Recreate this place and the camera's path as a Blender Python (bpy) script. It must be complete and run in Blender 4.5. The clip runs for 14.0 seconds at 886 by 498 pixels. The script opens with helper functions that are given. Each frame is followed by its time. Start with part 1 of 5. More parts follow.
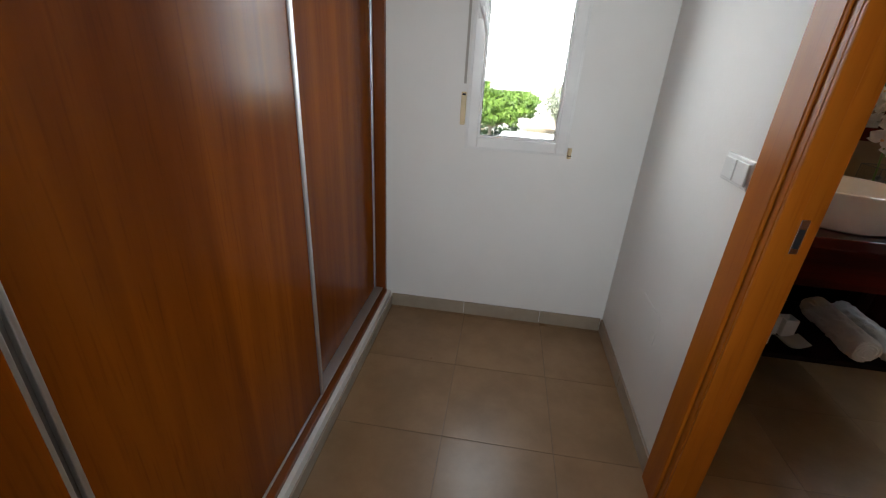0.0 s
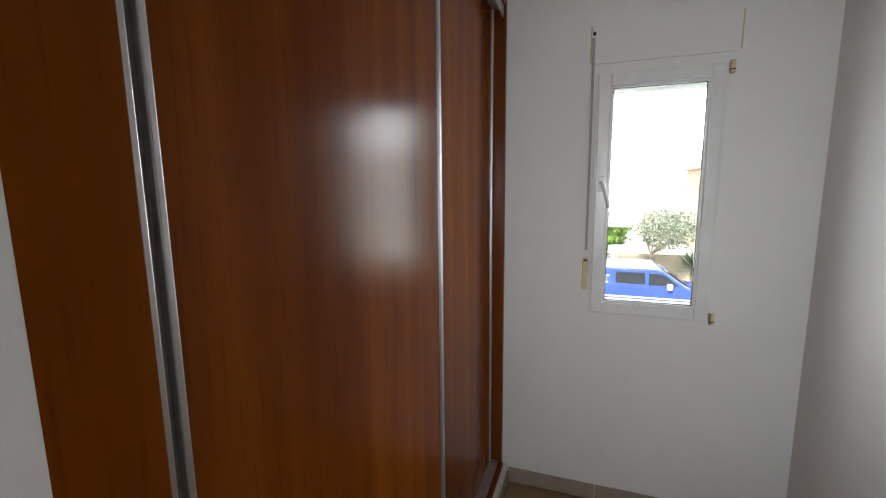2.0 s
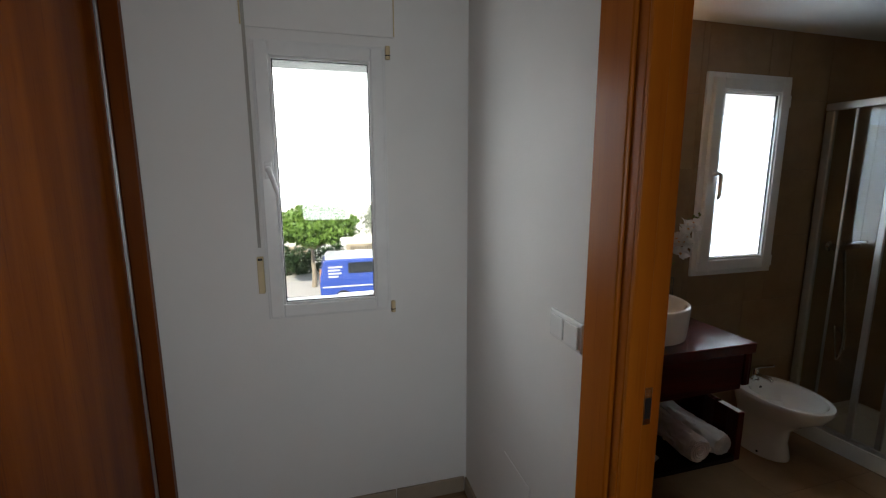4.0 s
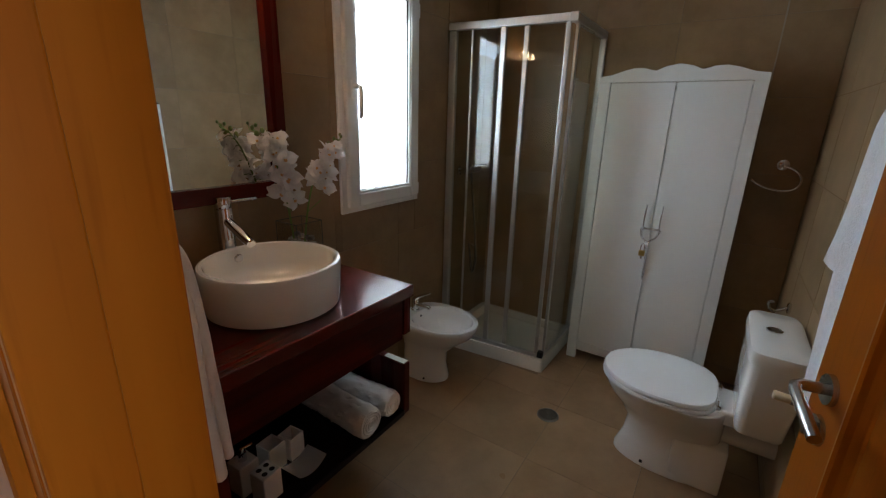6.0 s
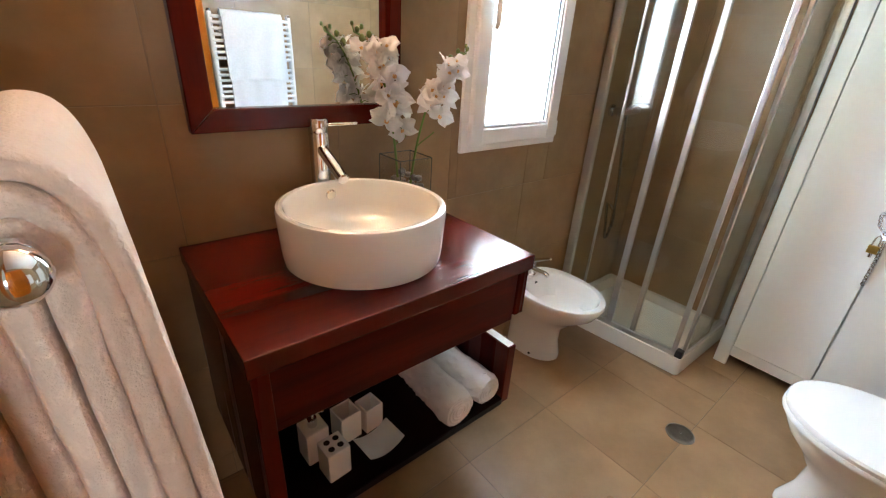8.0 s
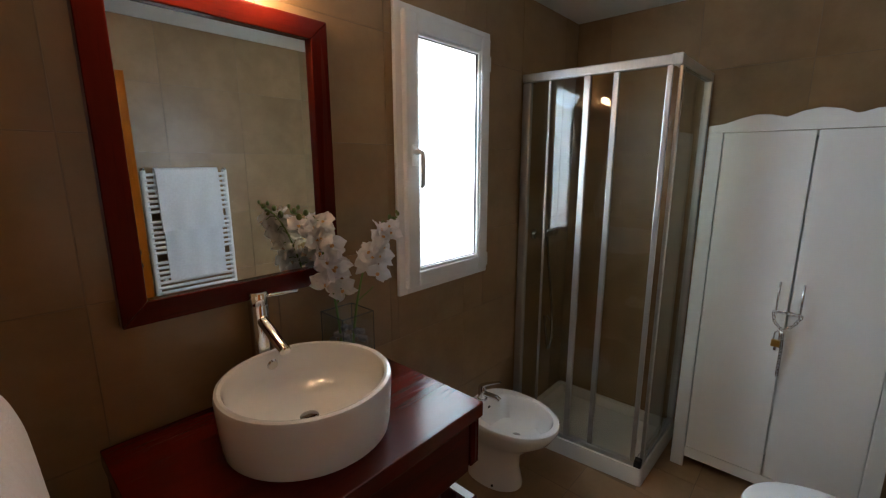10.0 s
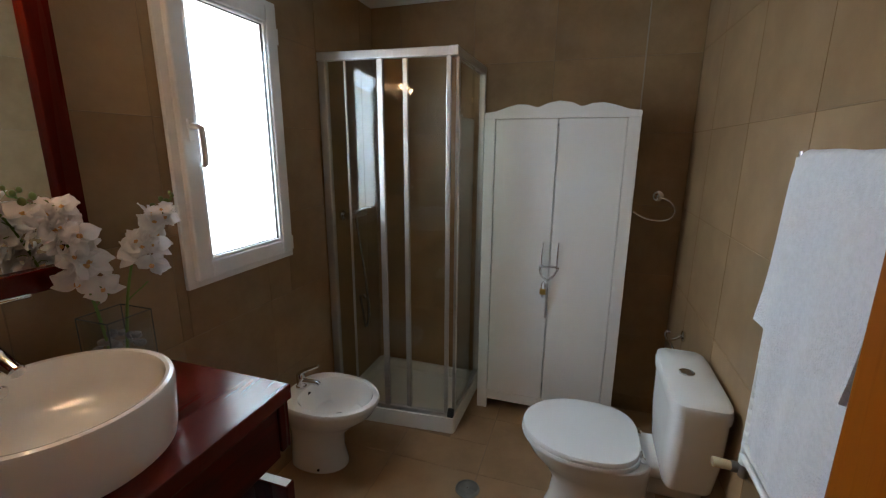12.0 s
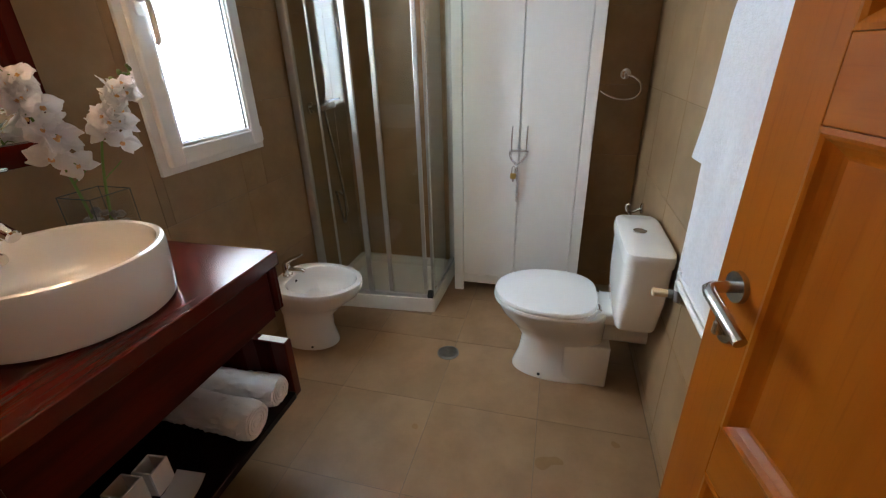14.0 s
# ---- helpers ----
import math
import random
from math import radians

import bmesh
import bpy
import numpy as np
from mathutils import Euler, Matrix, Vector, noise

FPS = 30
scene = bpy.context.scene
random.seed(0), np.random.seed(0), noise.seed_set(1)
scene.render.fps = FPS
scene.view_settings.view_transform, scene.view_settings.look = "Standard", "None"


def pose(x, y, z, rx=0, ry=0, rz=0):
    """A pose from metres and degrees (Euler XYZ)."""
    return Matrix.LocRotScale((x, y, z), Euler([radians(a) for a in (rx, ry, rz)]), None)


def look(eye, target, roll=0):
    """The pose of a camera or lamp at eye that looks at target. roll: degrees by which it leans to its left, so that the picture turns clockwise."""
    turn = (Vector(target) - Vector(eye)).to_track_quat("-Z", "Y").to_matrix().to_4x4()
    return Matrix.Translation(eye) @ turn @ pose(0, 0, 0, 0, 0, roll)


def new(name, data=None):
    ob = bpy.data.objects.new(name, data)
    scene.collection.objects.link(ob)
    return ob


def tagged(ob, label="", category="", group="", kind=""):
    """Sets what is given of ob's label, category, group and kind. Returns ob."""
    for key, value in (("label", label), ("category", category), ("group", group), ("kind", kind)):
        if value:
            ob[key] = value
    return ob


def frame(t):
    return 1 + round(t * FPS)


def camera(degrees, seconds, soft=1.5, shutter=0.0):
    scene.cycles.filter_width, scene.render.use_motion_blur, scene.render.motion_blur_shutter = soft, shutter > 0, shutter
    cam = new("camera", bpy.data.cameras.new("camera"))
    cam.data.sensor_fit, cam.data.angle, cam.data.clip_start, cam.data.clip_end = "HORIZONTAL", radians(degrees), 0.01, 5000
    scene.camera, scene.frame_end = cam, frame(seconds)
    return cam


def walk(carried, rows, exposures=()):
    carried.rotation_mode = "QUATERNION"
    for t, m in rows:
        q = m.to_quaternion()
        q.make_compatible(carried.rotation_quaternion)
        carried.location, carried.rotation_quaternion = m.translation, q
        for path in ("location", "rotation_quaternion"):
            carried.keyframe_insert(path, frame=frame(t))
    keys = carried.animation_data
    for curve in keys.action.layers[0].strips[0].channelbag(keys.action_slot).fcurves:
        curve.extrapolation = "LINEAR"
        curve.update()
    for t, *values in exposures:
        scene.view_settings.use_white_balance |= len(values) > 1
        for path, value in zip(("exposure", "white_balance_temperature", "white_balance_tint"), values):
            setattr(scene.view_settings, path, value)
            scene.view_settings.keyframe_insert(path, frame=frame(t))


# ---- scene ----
cam = camera(92.5, 14.0, soft=1.2)
PATH = [
    (0, (1.214, 0.765, 1.426), (0.992, 2.567, 0.589), 3.4),
    (0.5, (1.168, 0.742, 1.395), (0.693, 2.459, 0.486), 2.6),
    (1, (1.117, 0.755, 1.444), (0.474, 2.471, 0.641), 0.7),
    (1.5, (1.058, 0.776, 1.521), (0.368, 2.579, 0.998), -0.2),
    (2, (1.022, 0.826, 1.609), (0.369, 2.694, 1.316), -0.6),
    (2.5, (1.014, 0.85, 1.667), (0.41, 2.743, 1.441), -0.6),
    (3, (1.009, 0.891, 1.627), (0.602, 2.831, 1.359), -0.6),
    (3.5, (1.087, 0.992, 1.604), (1.165, 2.967, 1.295), -1.1),
    (4, (1.277, 1.103, 1.573), (1.797, 3.007, 1.247), -0.2),
    (4.2, (1.347, 1.136, 1.559), (2.069, 2.965, 1.195), 0.6),
    (6.3, (1.898, 1.569, 1.442), (3.522, 2.544, 0.801), 2.0),
    (6.5, (1.928, 1.601, 1.425), (3.543, 2.559, 0.736), 2.4),
    (7, (2.027, 1.683, 1.391), (3.424, 2.878, 0.605), 2.8),
    (7.5, (2.097, 1.722, 1.367), (3.291, 3.024, 0.428), 3.9),
    (8, (2.108, 1.749, 1.39), (3.288, 3.123, 0.542), 3.5),
    (8.2, (2.097, 1.748, 1.414), (3.278, 3.181, 0.673), 2.4),
    (10.3, (2.113, 1.741, 1.558), (3.656, 2.96, 1.195), -0.4),
    (10.5, (2.112, 1.736, 1.555), (3.72, 2.873, 1.201), -0.5),
    (11, (2.117, 1.713, 1.556), (3.847, 2.65, 1.193), -0.3),
    (11.5, (2.123, 1.686, 1.548), (3.934, 2.448, 1.174), -0.0),
    (12, (2.123, 1.66, 1.524), (3.974, 2.267, 1.071), 0.4),
    (12.5, (2.112, 1.652, 1.491), (3.963, 2.157, 0.925), 0.5),
    (13, (2.106, 1.628, 1.459), (3.913, 2.182, 0.804), -0.2),
    (13.5, (2.068, 1.597, 1.418), (3.793, 2.216, 0.617), -0.4),
    (14, (2.012, 1.604, 1.407), (3.768, 2.083, 0.578), -1.6),
]
walk(cam, [(t, look(eye, target, roll)) for t, eye, target, roll in PATH],
     [(0, 1.75), (0.5, 1.95), (1, 1.95), (2, 1.5), (2.5, 1.25), (3, 1.1), (3.5, 1.0), (4.2, 0.72), (6.3, 2.0), (7.0, 2.8), (8.2, 3.6), (10.3, 1.75), (11.0, 1.8), (11.5, 2.0), (12, 1.95), (12.5, 1.7), (13, 1.5), (13.5, 1.95), (14, 2.7)])

# ---- world, sun, large lights ----
world = bpy.data.worlds.new("world")
scene.world = world
world.use_nodes = True
wn = world.node_tree.nodes
sky = wn.new("ShaderNodeTexSky")
sky.sky_type = 'NISHITA'
sky.sun_disc = False
sky.sun_elevation = radians(52)
sky.sun_rotation = radians(200)
sky.dust_density = 1.5
wn["Background"].inputs["Strength"].default_value = 0.15
world.node_tree.links.new(sky.outputs[0], wn["Background"].inputs["Color"])


def lamp(name, kind, energy, m, color=(1, 1, 1), sx=1.0, sy=1.0, angle=0.5):
    data = bpy.data.lights.new(name, kind)
    data.energy = energy
    data.color = color
    if kind == "AREA":
        data.shape, data.size, data.size_y = "RECTANGLE", sx, sy
    if kind == "SUN":
        data.angle = radians(angle)
    if kind == "POINT":
        data.shadow_soft_size = sx
    ob = new(name, data)
    ob.matrix_world = m
    return ob


lamp("sun", "SUN", 4.2, look((-6, -14, 20), (0, 6, 0)), (1.0, 0.96, 0.9))


def window_lamp(name, power, x, y, z, w, h, down, color=(0.88, 0.95, 1.0)):
    """Daylight entering at a window's opening, falling inwards and down."""
    ob = lamp(name, "AREA", power, look((x, y, z), (x, y - math.cos(radians(down)), z - math.sin(radians(down)))), color, w, h)
    ob.data.spread = radians(176)


window_lamp("hall_window_daylight", 2.3, 1.28, 3.06, 1.60, 0.38, 0.84, 4)
window_lamp("bath_window_daylight", 2.75, 3.467, 3.08, 1.575, 0.42, 0.88, 24, (0.62, 0.82, 1.0))
# fill lamp in an unseen room, added behind the walk's start
lamp("added_room_fill", "AREA", 0.6, look((-2.3, -0.7, 1.45), (0.0, -0.9, 1.3)), (0.92, 0.97, 1.0), 1.3, 1.2)
# fill lamp in a window added at the hall's unseen end, behind the walk
end_fill = lamp("hall_end_fill", "AREA", 1.75, look((1.27, -2.06, 1.5), (1.27, 0.0, 1.40)), (0.88, 0.95, 1.0), 0.74, 1.14)
end_fill.data.spread = radians(50)

# ---- materials ----


def mat(name, color, rough=0.5, metal=0.0, color2=None, scale=8.0, stretch=(1, 1, 1), bump=0.0, bscale=60.0,
        coat=0.0, rvar=0.0, rand=0.0, spec=0.5, emit=0.0, emit_color=None, trans=0.0, sheen=0.0, detail=5.0, ior=1.45):
    m = bpy.data.materials.new(name)
    m.use_nodes = True
    nt = m.node_tree
    n, l = nt.nodes, nt.links
    b = n["Principled BSDF"]
    b.inputs["Roughness"].default_value = rough
    b.inputs["Metallic"].default_value = metal
    b.inputs["Specular IOR Level"].default_value = spec
    b.inputs["IOR"].default_value = ior
    b.inputs["Coat Weight"].default_value = coat
    b.inputs["Coat Roughness"].default_value = 0.12
    b.inputs["Transmission Weight"].default_value = trans
    b.inputs["Sheen Weight"].default_value = sheen
    if emit:
        b.inputs["Emission Color"].default_value = (*(emit_color or color), 1)
        b.inputs["Emission Strength"].default_value = emit
    tc = n.new("ShaderNodeTexCoord")
    mp = n.new("ShaderNodeMapping")
    mp.inputs["Scale"].default_value = stretch
    l.new(tc.outputs["Object"], mp.inputs["Vector"])
    vec = mp.outputs["Vector"]
    if rand:
        info = n.new("ShaderNodeObjectInfo")
        add = n.new("ShaderNodeVectorMath")
        add.operation = "ADD"
        mul = n.new("ShaderNodeMath")
        mul.operation = "MULTIPLY"
        mul.inputs[1].default_value = 37.0
        l.new(info.outputs["Random"], mul.inputs[0])
        l.new(vec, add.inputs[0])
        l.new(mul.outputs[0], add.inputs[1])
        vec = add.outputs[0]
    nz = n.new("ShaderNodeTexNoise")
    nz.inputs["Scale"].default_value = scale
    nz.inputs["Detail"].default_value = detail
    nz.inputs["Roughness"].default_value = 0.6
    l.new(vec, nz.inputs["Vector"])
    c2 = color2 or tuple(c * 0.88 for c in color)
    mix = n.new("ShaderNodeMix")
    mix.data_type = "RGBA"
    mix.inputs[6].default_value = (*color, 1)
    mix.inputs[7].default_value = (*c2, 1)
    ramp = n.new("ShaderNodeMapRange")
    ramp.interpolation_type = "SMOOTHSTEP"
    ramp.inputs[1].default_value, ramp.inputs[2].default_value = 0.22, 0.78
    l.new(nz.outputs["Fac"], ramp.inputs[0])
    l.new(ramp.outputs[0], mix.inputs[0])
    out = mix.outputs[2]
    if rand:
        hsv = n.new("ShaderNodeHueSaturation")
        rr = n.new("ShaderNodeMapRange")
        rr.inputs[3].default_value, rr.inputs[4].default_value = 1 - rand, 1 + rand
        l.new(info.outputs["Random"], rr.inputs[0])
        l.new(rr.outputs[0], hsv.inputs["Value"])
        l.new(out, hsv.inputs["Color"])
        out = hsv.outputs[0]
    l.new(out, b.inputs["Base Color"])
    if rvar:
        n3 = n.new("ShaderNodeTexNoise")
        n3.inputs["Scale"].default_value = scale * 1.3
        n3.inputs["Detail"].default_value = 1
        l.new(vec, n3.inputs["Vector"])
        r2 = n.new("ShaderNodeMath")
        r2.operation = "MULTIPLY_ADD"
        r2.inputs[1].default_value, r2.inputs[2].default_value = rvar * 1.6, rough - rvar * 0.8
        l.new(n3.outputs["Fac"], r2.inputs[0])
        l.new(r2.outputs[0], b.inputs["Roughness"])
    if bump:
        n2 = n.new("ShaderNodeTexNoise")
        n2.inputs["Scale"].default_value = bscale
        n2.inputs["Detail"].default_value = 4
        l.new(vec, n2.inputs["Vector"])
        bp = n.new("ShaderNodeBump")
        bp.inputs["Strength"].default_value = bump
        bp.inputs["Distance"].default_value = 0.004
        l.new(n2.outputs["Fac"], bp.inputs["Height"])
        l.new(bp.outputs["Normal"], b.inputs["Normal"])
    return m


def wood(name, c1, c2, c3, rough, coat, gscale=1.0, axis="z", rvar=0.05, bump=0.05, spec=0.14):
    """Straight-grained veneer: long streaks along one axis, finer pores over broad bands."""
    m = bpy.data.materials.new(name)
    m.use_nodes = True
    n, l = m.node_tree.nodes, m.node_tree.links
    b = n["Principled BSDF"]
    b.inputs["Coat Weight"].default_value = coat
    b.inputs["Coat Roughness"].default_value = 0.16
    b.inputs["Specular IOR Level"].default_value = spec
    tc = n.new("ShaderNodeTexCoord")
    info = n.new("ShaderNodeObjectInfo")
    mp = n.new("ShaderNodeMapping")
    s = {"z": (1, 1, 0.045), "x": (0.045, 1, 1), "y": (1, 0.045, 1)}[axis]
    mp.inputs["Scale"].default_value = [v * gscale for v in s]
    l.new(tc.outputs["Object"], mp.inputs["Vector"])
    add = n.new("ShaderNodeVectorMath")
    add.operation = "ADD"
    mul = n.new("ShaderNodeMath")
    mul.operation = "MULTIPLY"
    mul.inputs[1].default_value = 19.0
    l.new(info.outputs["Random"], mul.inputs[0])
    l.new(mp.outputs[0], add.inputs[0])
    l.new(mul.outputs[0], add.inputs[1])
    big = n.new("ShaderNodeTexNoise")
    big.inputs["Scale"].default_value = 9
    big.inputs["Detail"].default_value = 6
    big.inputs["Distortion"].default_value = 0.6
    l.new(add.outputs[0], big.inputs["Vector"])
    fine = n.new("ShaderNodeTexNoise")
    fine.inputs["Scale"].default_value = 130
    fine.inputs["Detail"].default_value = 3
    l.new(add.outputs[0], fine.inputs["Vector"])
    cr = n.new("ShaderNodeValToRGB")
    cr.color_ramp.elements[0].position, cr.color_ramp.elements[0].color = 0.3, (*c2, 1)
    cr.color_ramp.elements[1].position, cr.color_ramp.elements[1].color = 0.68, (*c1, 1)
    l.new(big.outputs["Fac"], cr.inputs[0])
    mix = n.new("ShaderNodeMix")
    mix.data_type = "RGBA"
    mix.inputs[7].default_value = (*c3, 1)
    mr = n.new("ShaderNodeMapRange")
    mr.inputs[1].default_value, mr.inputs[2].default_value, mr.inputs[4].default_value = 0.55, 0.75, 0.4
    l.new(fine.outputs["Fac"], mr.inputs[0])
    l.new(mr.outputs[0], mix.inputs[0])
    l.new(cr.outputs[0], mix.inputs[6])
    l.new(mix.outputs[2], b.inputs["Base Color"])
    r2 = n.new("ShaderNodeMapRange")
    r2.inputs[3].default_value, r2.inputs[4].default_value = max(0.03, rough - rvar), rough + rvar
    l.new(big.outputs["Fac"], r2.inputs[0])
    l.new(r2.outputs[0], b.inputs["Roughness"])
    bp = n.new("ShaderNodeBump")
    bp.inputs["Strength"].default_value = bump
    bp.inputs["Distance"].default_value = 0.002
    l.new(fine.outputs["Fac"], bp.inputs["Height"])
    l.new(bp.outputs[0], b.inputs["Normal"])
    return m


def pane_mat(name, color, rough, frosted=False, gloss=0.045):
    m = bpy.data.materials.new(name)
    m.use_nodes = True
    n, l = m.node_tree.nodes, m.node_tree.links
    for node in list(n):
        if node.type == "BSDF_PRINCIPLED":
            n.remove(node)
    out = [q for q in n if q.type == "OUTPUT_MATERIAL"][0]
    gl = n.new("ShaderNodeBsdfGlossy")
    gl.inputs["Roughness"].default_value = rough
    tr = n.new("ShaderNodeBsdfTranslucent" if frosted else "ShaderNodeBsdfTransparent")
    tr.inputs[0].default_value = (*color, 1)
    lw = n.new("ShaderNodeLayerWeight")
    lw.inputs["Blend"].default_value = 0.5
    pw = n.new("ShaderNodeMath")
    pw.operation = "POWER"
    pw.inputs[1].default_value = 4.0
    l.new(lw.outputs["Facing"], pw.inputs[0])
    fr = n.new("ShaderNodeMapRange")
    fr.inputs[3].default_value, fr.inputs[4].default_value = gloss, 0.7
    l.new(pw.outputs[0], fr.inputs[0])
    mx = n.new("ShaderNodeMixShader")
    l.new(fr.outputs[0], mx.inputs[0])
    l.new(tr.outputs[0], mx.inputs[1])
    l.new(gl.outputs[0], mx.inputs[2])
    l.new(mx.outputs[0], out.inputs["Surface"])
    return m


M = {}
M["wall"] = mat("white_wall_paint", (0.80, 0.79, 0.77), 0.55, color2=(0.76, 0.75, 0.73), scale=2.5, bump=0.12, bscale=90, rvar=0.06)
M["ceiling"] = mat("ceiling_paint", (0.82, 0.82, 0.80), 0.7, scale=2, bump=0.08, bscale=70)
M["floor"] = mat("beige_floor_tile", (0.345, 0.212, 0.112), 0.30, color2=(0.245, 0.145, 0.070), scale=5.0, rand=0.05, detail=8, rvar=0.06)
M["wtile"] = mat("beige_wall_tile", (0.348, 0.227, 0.120), 0.33, color2=(0.248, 0.152, 0.073), scale=5.0, rand=0.06, detail=8, bump=0.05, bscale=12)
M["wgrout"] = mat("wall_grout", (0.27, 0.185, 0.11), 0.8, scale=30)
M["grout"] = mat("grout", (0.225, 0.15, 0.09), 0.8, scale=30)
M["skirt"] = mat("stone_skirting", (0.37, 0.305, 0.232), 0.35, color2=(0.31, 0.255, 0.195), scale=9, bump=0.05)
M["cherry"] = wood("cherry_veneer", (0.250, 0.062, 0.0042), (0.148, 0.031, 0.0022), (0.092, 0.0165, 0.0012), 0.21, 0.0, 1.0, bump=0.02, spec=0.10)
M["cherry_edge"] = wood("cherry_frame", (0.1836, 0.0476, 0.0068), (0.136, 0.03332, 0.00476), (0.0884, 0.0204, 0.00306), 0.3, 0.12, 1.2)
M["cherry_h"] = wood("cherry_sill", (0.1836, 0.0476, 0.0068), (0.136, 0.03332, 0.00476), (0.0884, 0.0204, 0.00306), 0.3, 0.12, 1.2, axis="y")
M["oak"] = wood("honey_door_wood", (0.40, 0.118, 0.009), (0.31, 0.082, 0.006), (0.22, 0.054, 0.004), 0.34, 0.03, 1.1, spec=0.1)
M["oak_h"] = wood("honey_door_rail", (0.40, 0.118, 0.009), (0.31, 0.082, 0.006), (0.22, 0.054, 0.004), 0.34, 0.03, 1.1, axis="x", spec=0.1)
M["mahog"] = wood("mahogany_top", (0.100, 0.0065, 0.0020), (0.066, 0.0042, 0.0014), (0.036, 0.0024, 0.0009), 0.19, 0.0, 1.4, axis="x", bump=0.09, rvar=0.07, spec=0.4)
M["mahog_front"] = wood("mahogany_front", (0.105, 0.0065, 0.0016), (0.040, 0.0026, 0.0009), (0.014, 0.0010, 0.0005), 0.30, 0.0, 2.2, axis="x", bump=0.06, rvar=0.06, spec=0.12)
M["mahog_v"] = wood("mahogany_upright", (0.085, 0.0055, 0.0018), (0.045, 0.0030, 0.0011), (0.018, 0.0013, 0.0006), 0.27, 0.0, 1.4, bump=0.06, rvar=0.07, spec=0.14)
# near-black mahogany copy: the open shelf's shade put into its colour
M["mahog_shaded"] = wood("shaded_shelf_wood", (0.012, 0.0022, 0.0014), (0.008, 0.0016, 0.001), (0.005, 0.001, 0.0008), 0.35, 0.0, 1.4, axis="x")
M["alu"] = mat("brushed_aluminium", (0.62, 0.62, 0.61), 0.36, 0.9, scale=40, stretch=(8, 8, 0.3), rvar=0.06)
M["alu_dark"] = mat("aluminium_groove", (0.26, 0.25, 0.24), 0.5, 0.6)
M["chrome"] = mat("chrome", (0.74, 0.74, 0.75), 0.07, 1.0, color2=(0.72, 0.72, 0.73))
M["steel"] = mat("satin_steel", (0.52, 0.51, 0.49), 0.24, 1.0, color2=(0.50, 0.49, 0.47), scale=20)
M["drain_steel"] = mat("worn_drain_steel", (0.30, 0.29, 0.27), 0.32, 1.0, color2=(0.22, 0.21, 0.20), scale=30)
M["brass"] = mat("brass", (0.55, 0.36, 0.10), 0.3, 1.0, color2=(0.42, 0.26, 0.07))
M["ceramic"] = mat("white_ceramic", (0.83, 0.82, 0.79), 0.09, coat=0.5, scale=3, color2=(0.81, 0.80, 0.77))
M["acrylic"] = mat("cream_acrylic", (0.76, 0.73, 0.66), 0.2, color2=(0.74, 0.71, 0.64), scale=4)
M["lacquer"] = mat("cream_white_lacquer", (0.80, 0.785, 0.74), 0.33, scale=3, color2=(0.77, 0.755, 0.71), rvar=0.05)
M["pvc"] = mat("white_pvc", (0.83, 0.83, 0.82), 0.3, scale=5, rvar=0.04)
M["gasket"] = mat("black_gasket", (0.02, 0.02, 0.02), 0.6)
M["cream"] = mat("cream_plastic", (0.70, 0.56, 0.33), 0.4)
M["strap"] = mat("grey_strap", (0.42, 0.40, 0.36), 0.8, scale=200, bump=0.2, bscale=500)
M["white_plastic"] = mat("white_plastic", (0.82, 0.82, 0.81), 0.2, color2=(0.81, 0.81, 0.80), scale=3)
# near-black: the shade inside holes as colour, also bolts and hinge pins
M["dark"] = mat("hole_shade_and_bolts", (0.012, 0.011, 0.010), 0.7)
M["towel"] = mat("white_terry", (0.80, 0.81, 0.84), 0.95, scale=90, bump=0.8, bscale=260, sheen=0.3)
M["towel_warm"] = mat("ivory_terry", (0.88, 0.84, 0.80), 0.95, scale=40, color2=(0.86, 0.82, 0.78), bump=0.6, bscale=260, sheen=0.3)
M["towel_ivory"] = mat("peach_ivory_terry", (0.78, 0.67, 0.58), 0.95, scale=60, color2=(0.74, 0.62, 0.53), bump=0.6, bscale=260, sheen=0.2)
M["petal"] = mat("orchid_petal", (0.94, 0.93, 0.92), 0.55, color2=(0.92, 0.88, 0.87), scale=30, bump=0.15, bscale=90)
M["lip"] = mat("orchid_lip", (0.85, 0.62, 0.22), 0.5, color2=(0.75, 0.36, 0.20), scale=160)
M["stem"] = mat("green_stem", (0.16, 0.26, 0.05), 0.5, scale=30)
M["bud"] = mat("green_bud", (0.10, 0.15, 0.03), 0.4, color2=(0.19, 0.2, 0.05), scale=40)
M["pebble"] = mat("dark_pebble", (0.13, 0.12, 0.11), 0.3, color2=(0.30, 0.27, 0.24), scale=30, rand=0.3)
M["glass"] = pane_mat("clear_glass", (0.97, 0.98, 0.97), 0.01)
M["glass_shower"] = pane_mat("shower_glass", (0.95, 0.96, 0.93), 0.02)
M["glass_vase"] = pane_mat("vase_glass", (0.96, 0.97, 0.965), 0.02, gloss=0.035)
M["glass_edge"] = mat("ground_glass_edge", (0.11, 0.12, 0.11), 0.15, spec=0.6)
M["frost"] = pane_mat("frosted_glass", (0.95, 0.97, 0.98), 0.25, frosted=True, gloss=0.03)
M["mirror"] = mat("mirror_silver", (0.80, 0.82, 0.80), 0.012, 1.0, color2=(0.80, 0.82, 0.80))
M["tube"] = mat("lamp_tube", (1.0, 0.62, 0.30), 0.4, emit=12.0, emit_color=(1.0, 0.64, 0.35))
M["blue"] = mat("blue_car_paint", (0.05, 0.10, 0.40), 0.25, coat=0.6)
M["carwhite"] = mat("white_car_paint", (0.75, 0.75, 0.75), 0.25, coat=0.5)
M["carglass"] = mat("dark_car_glass", (0.03, 0.035, 0.04), 0.05)
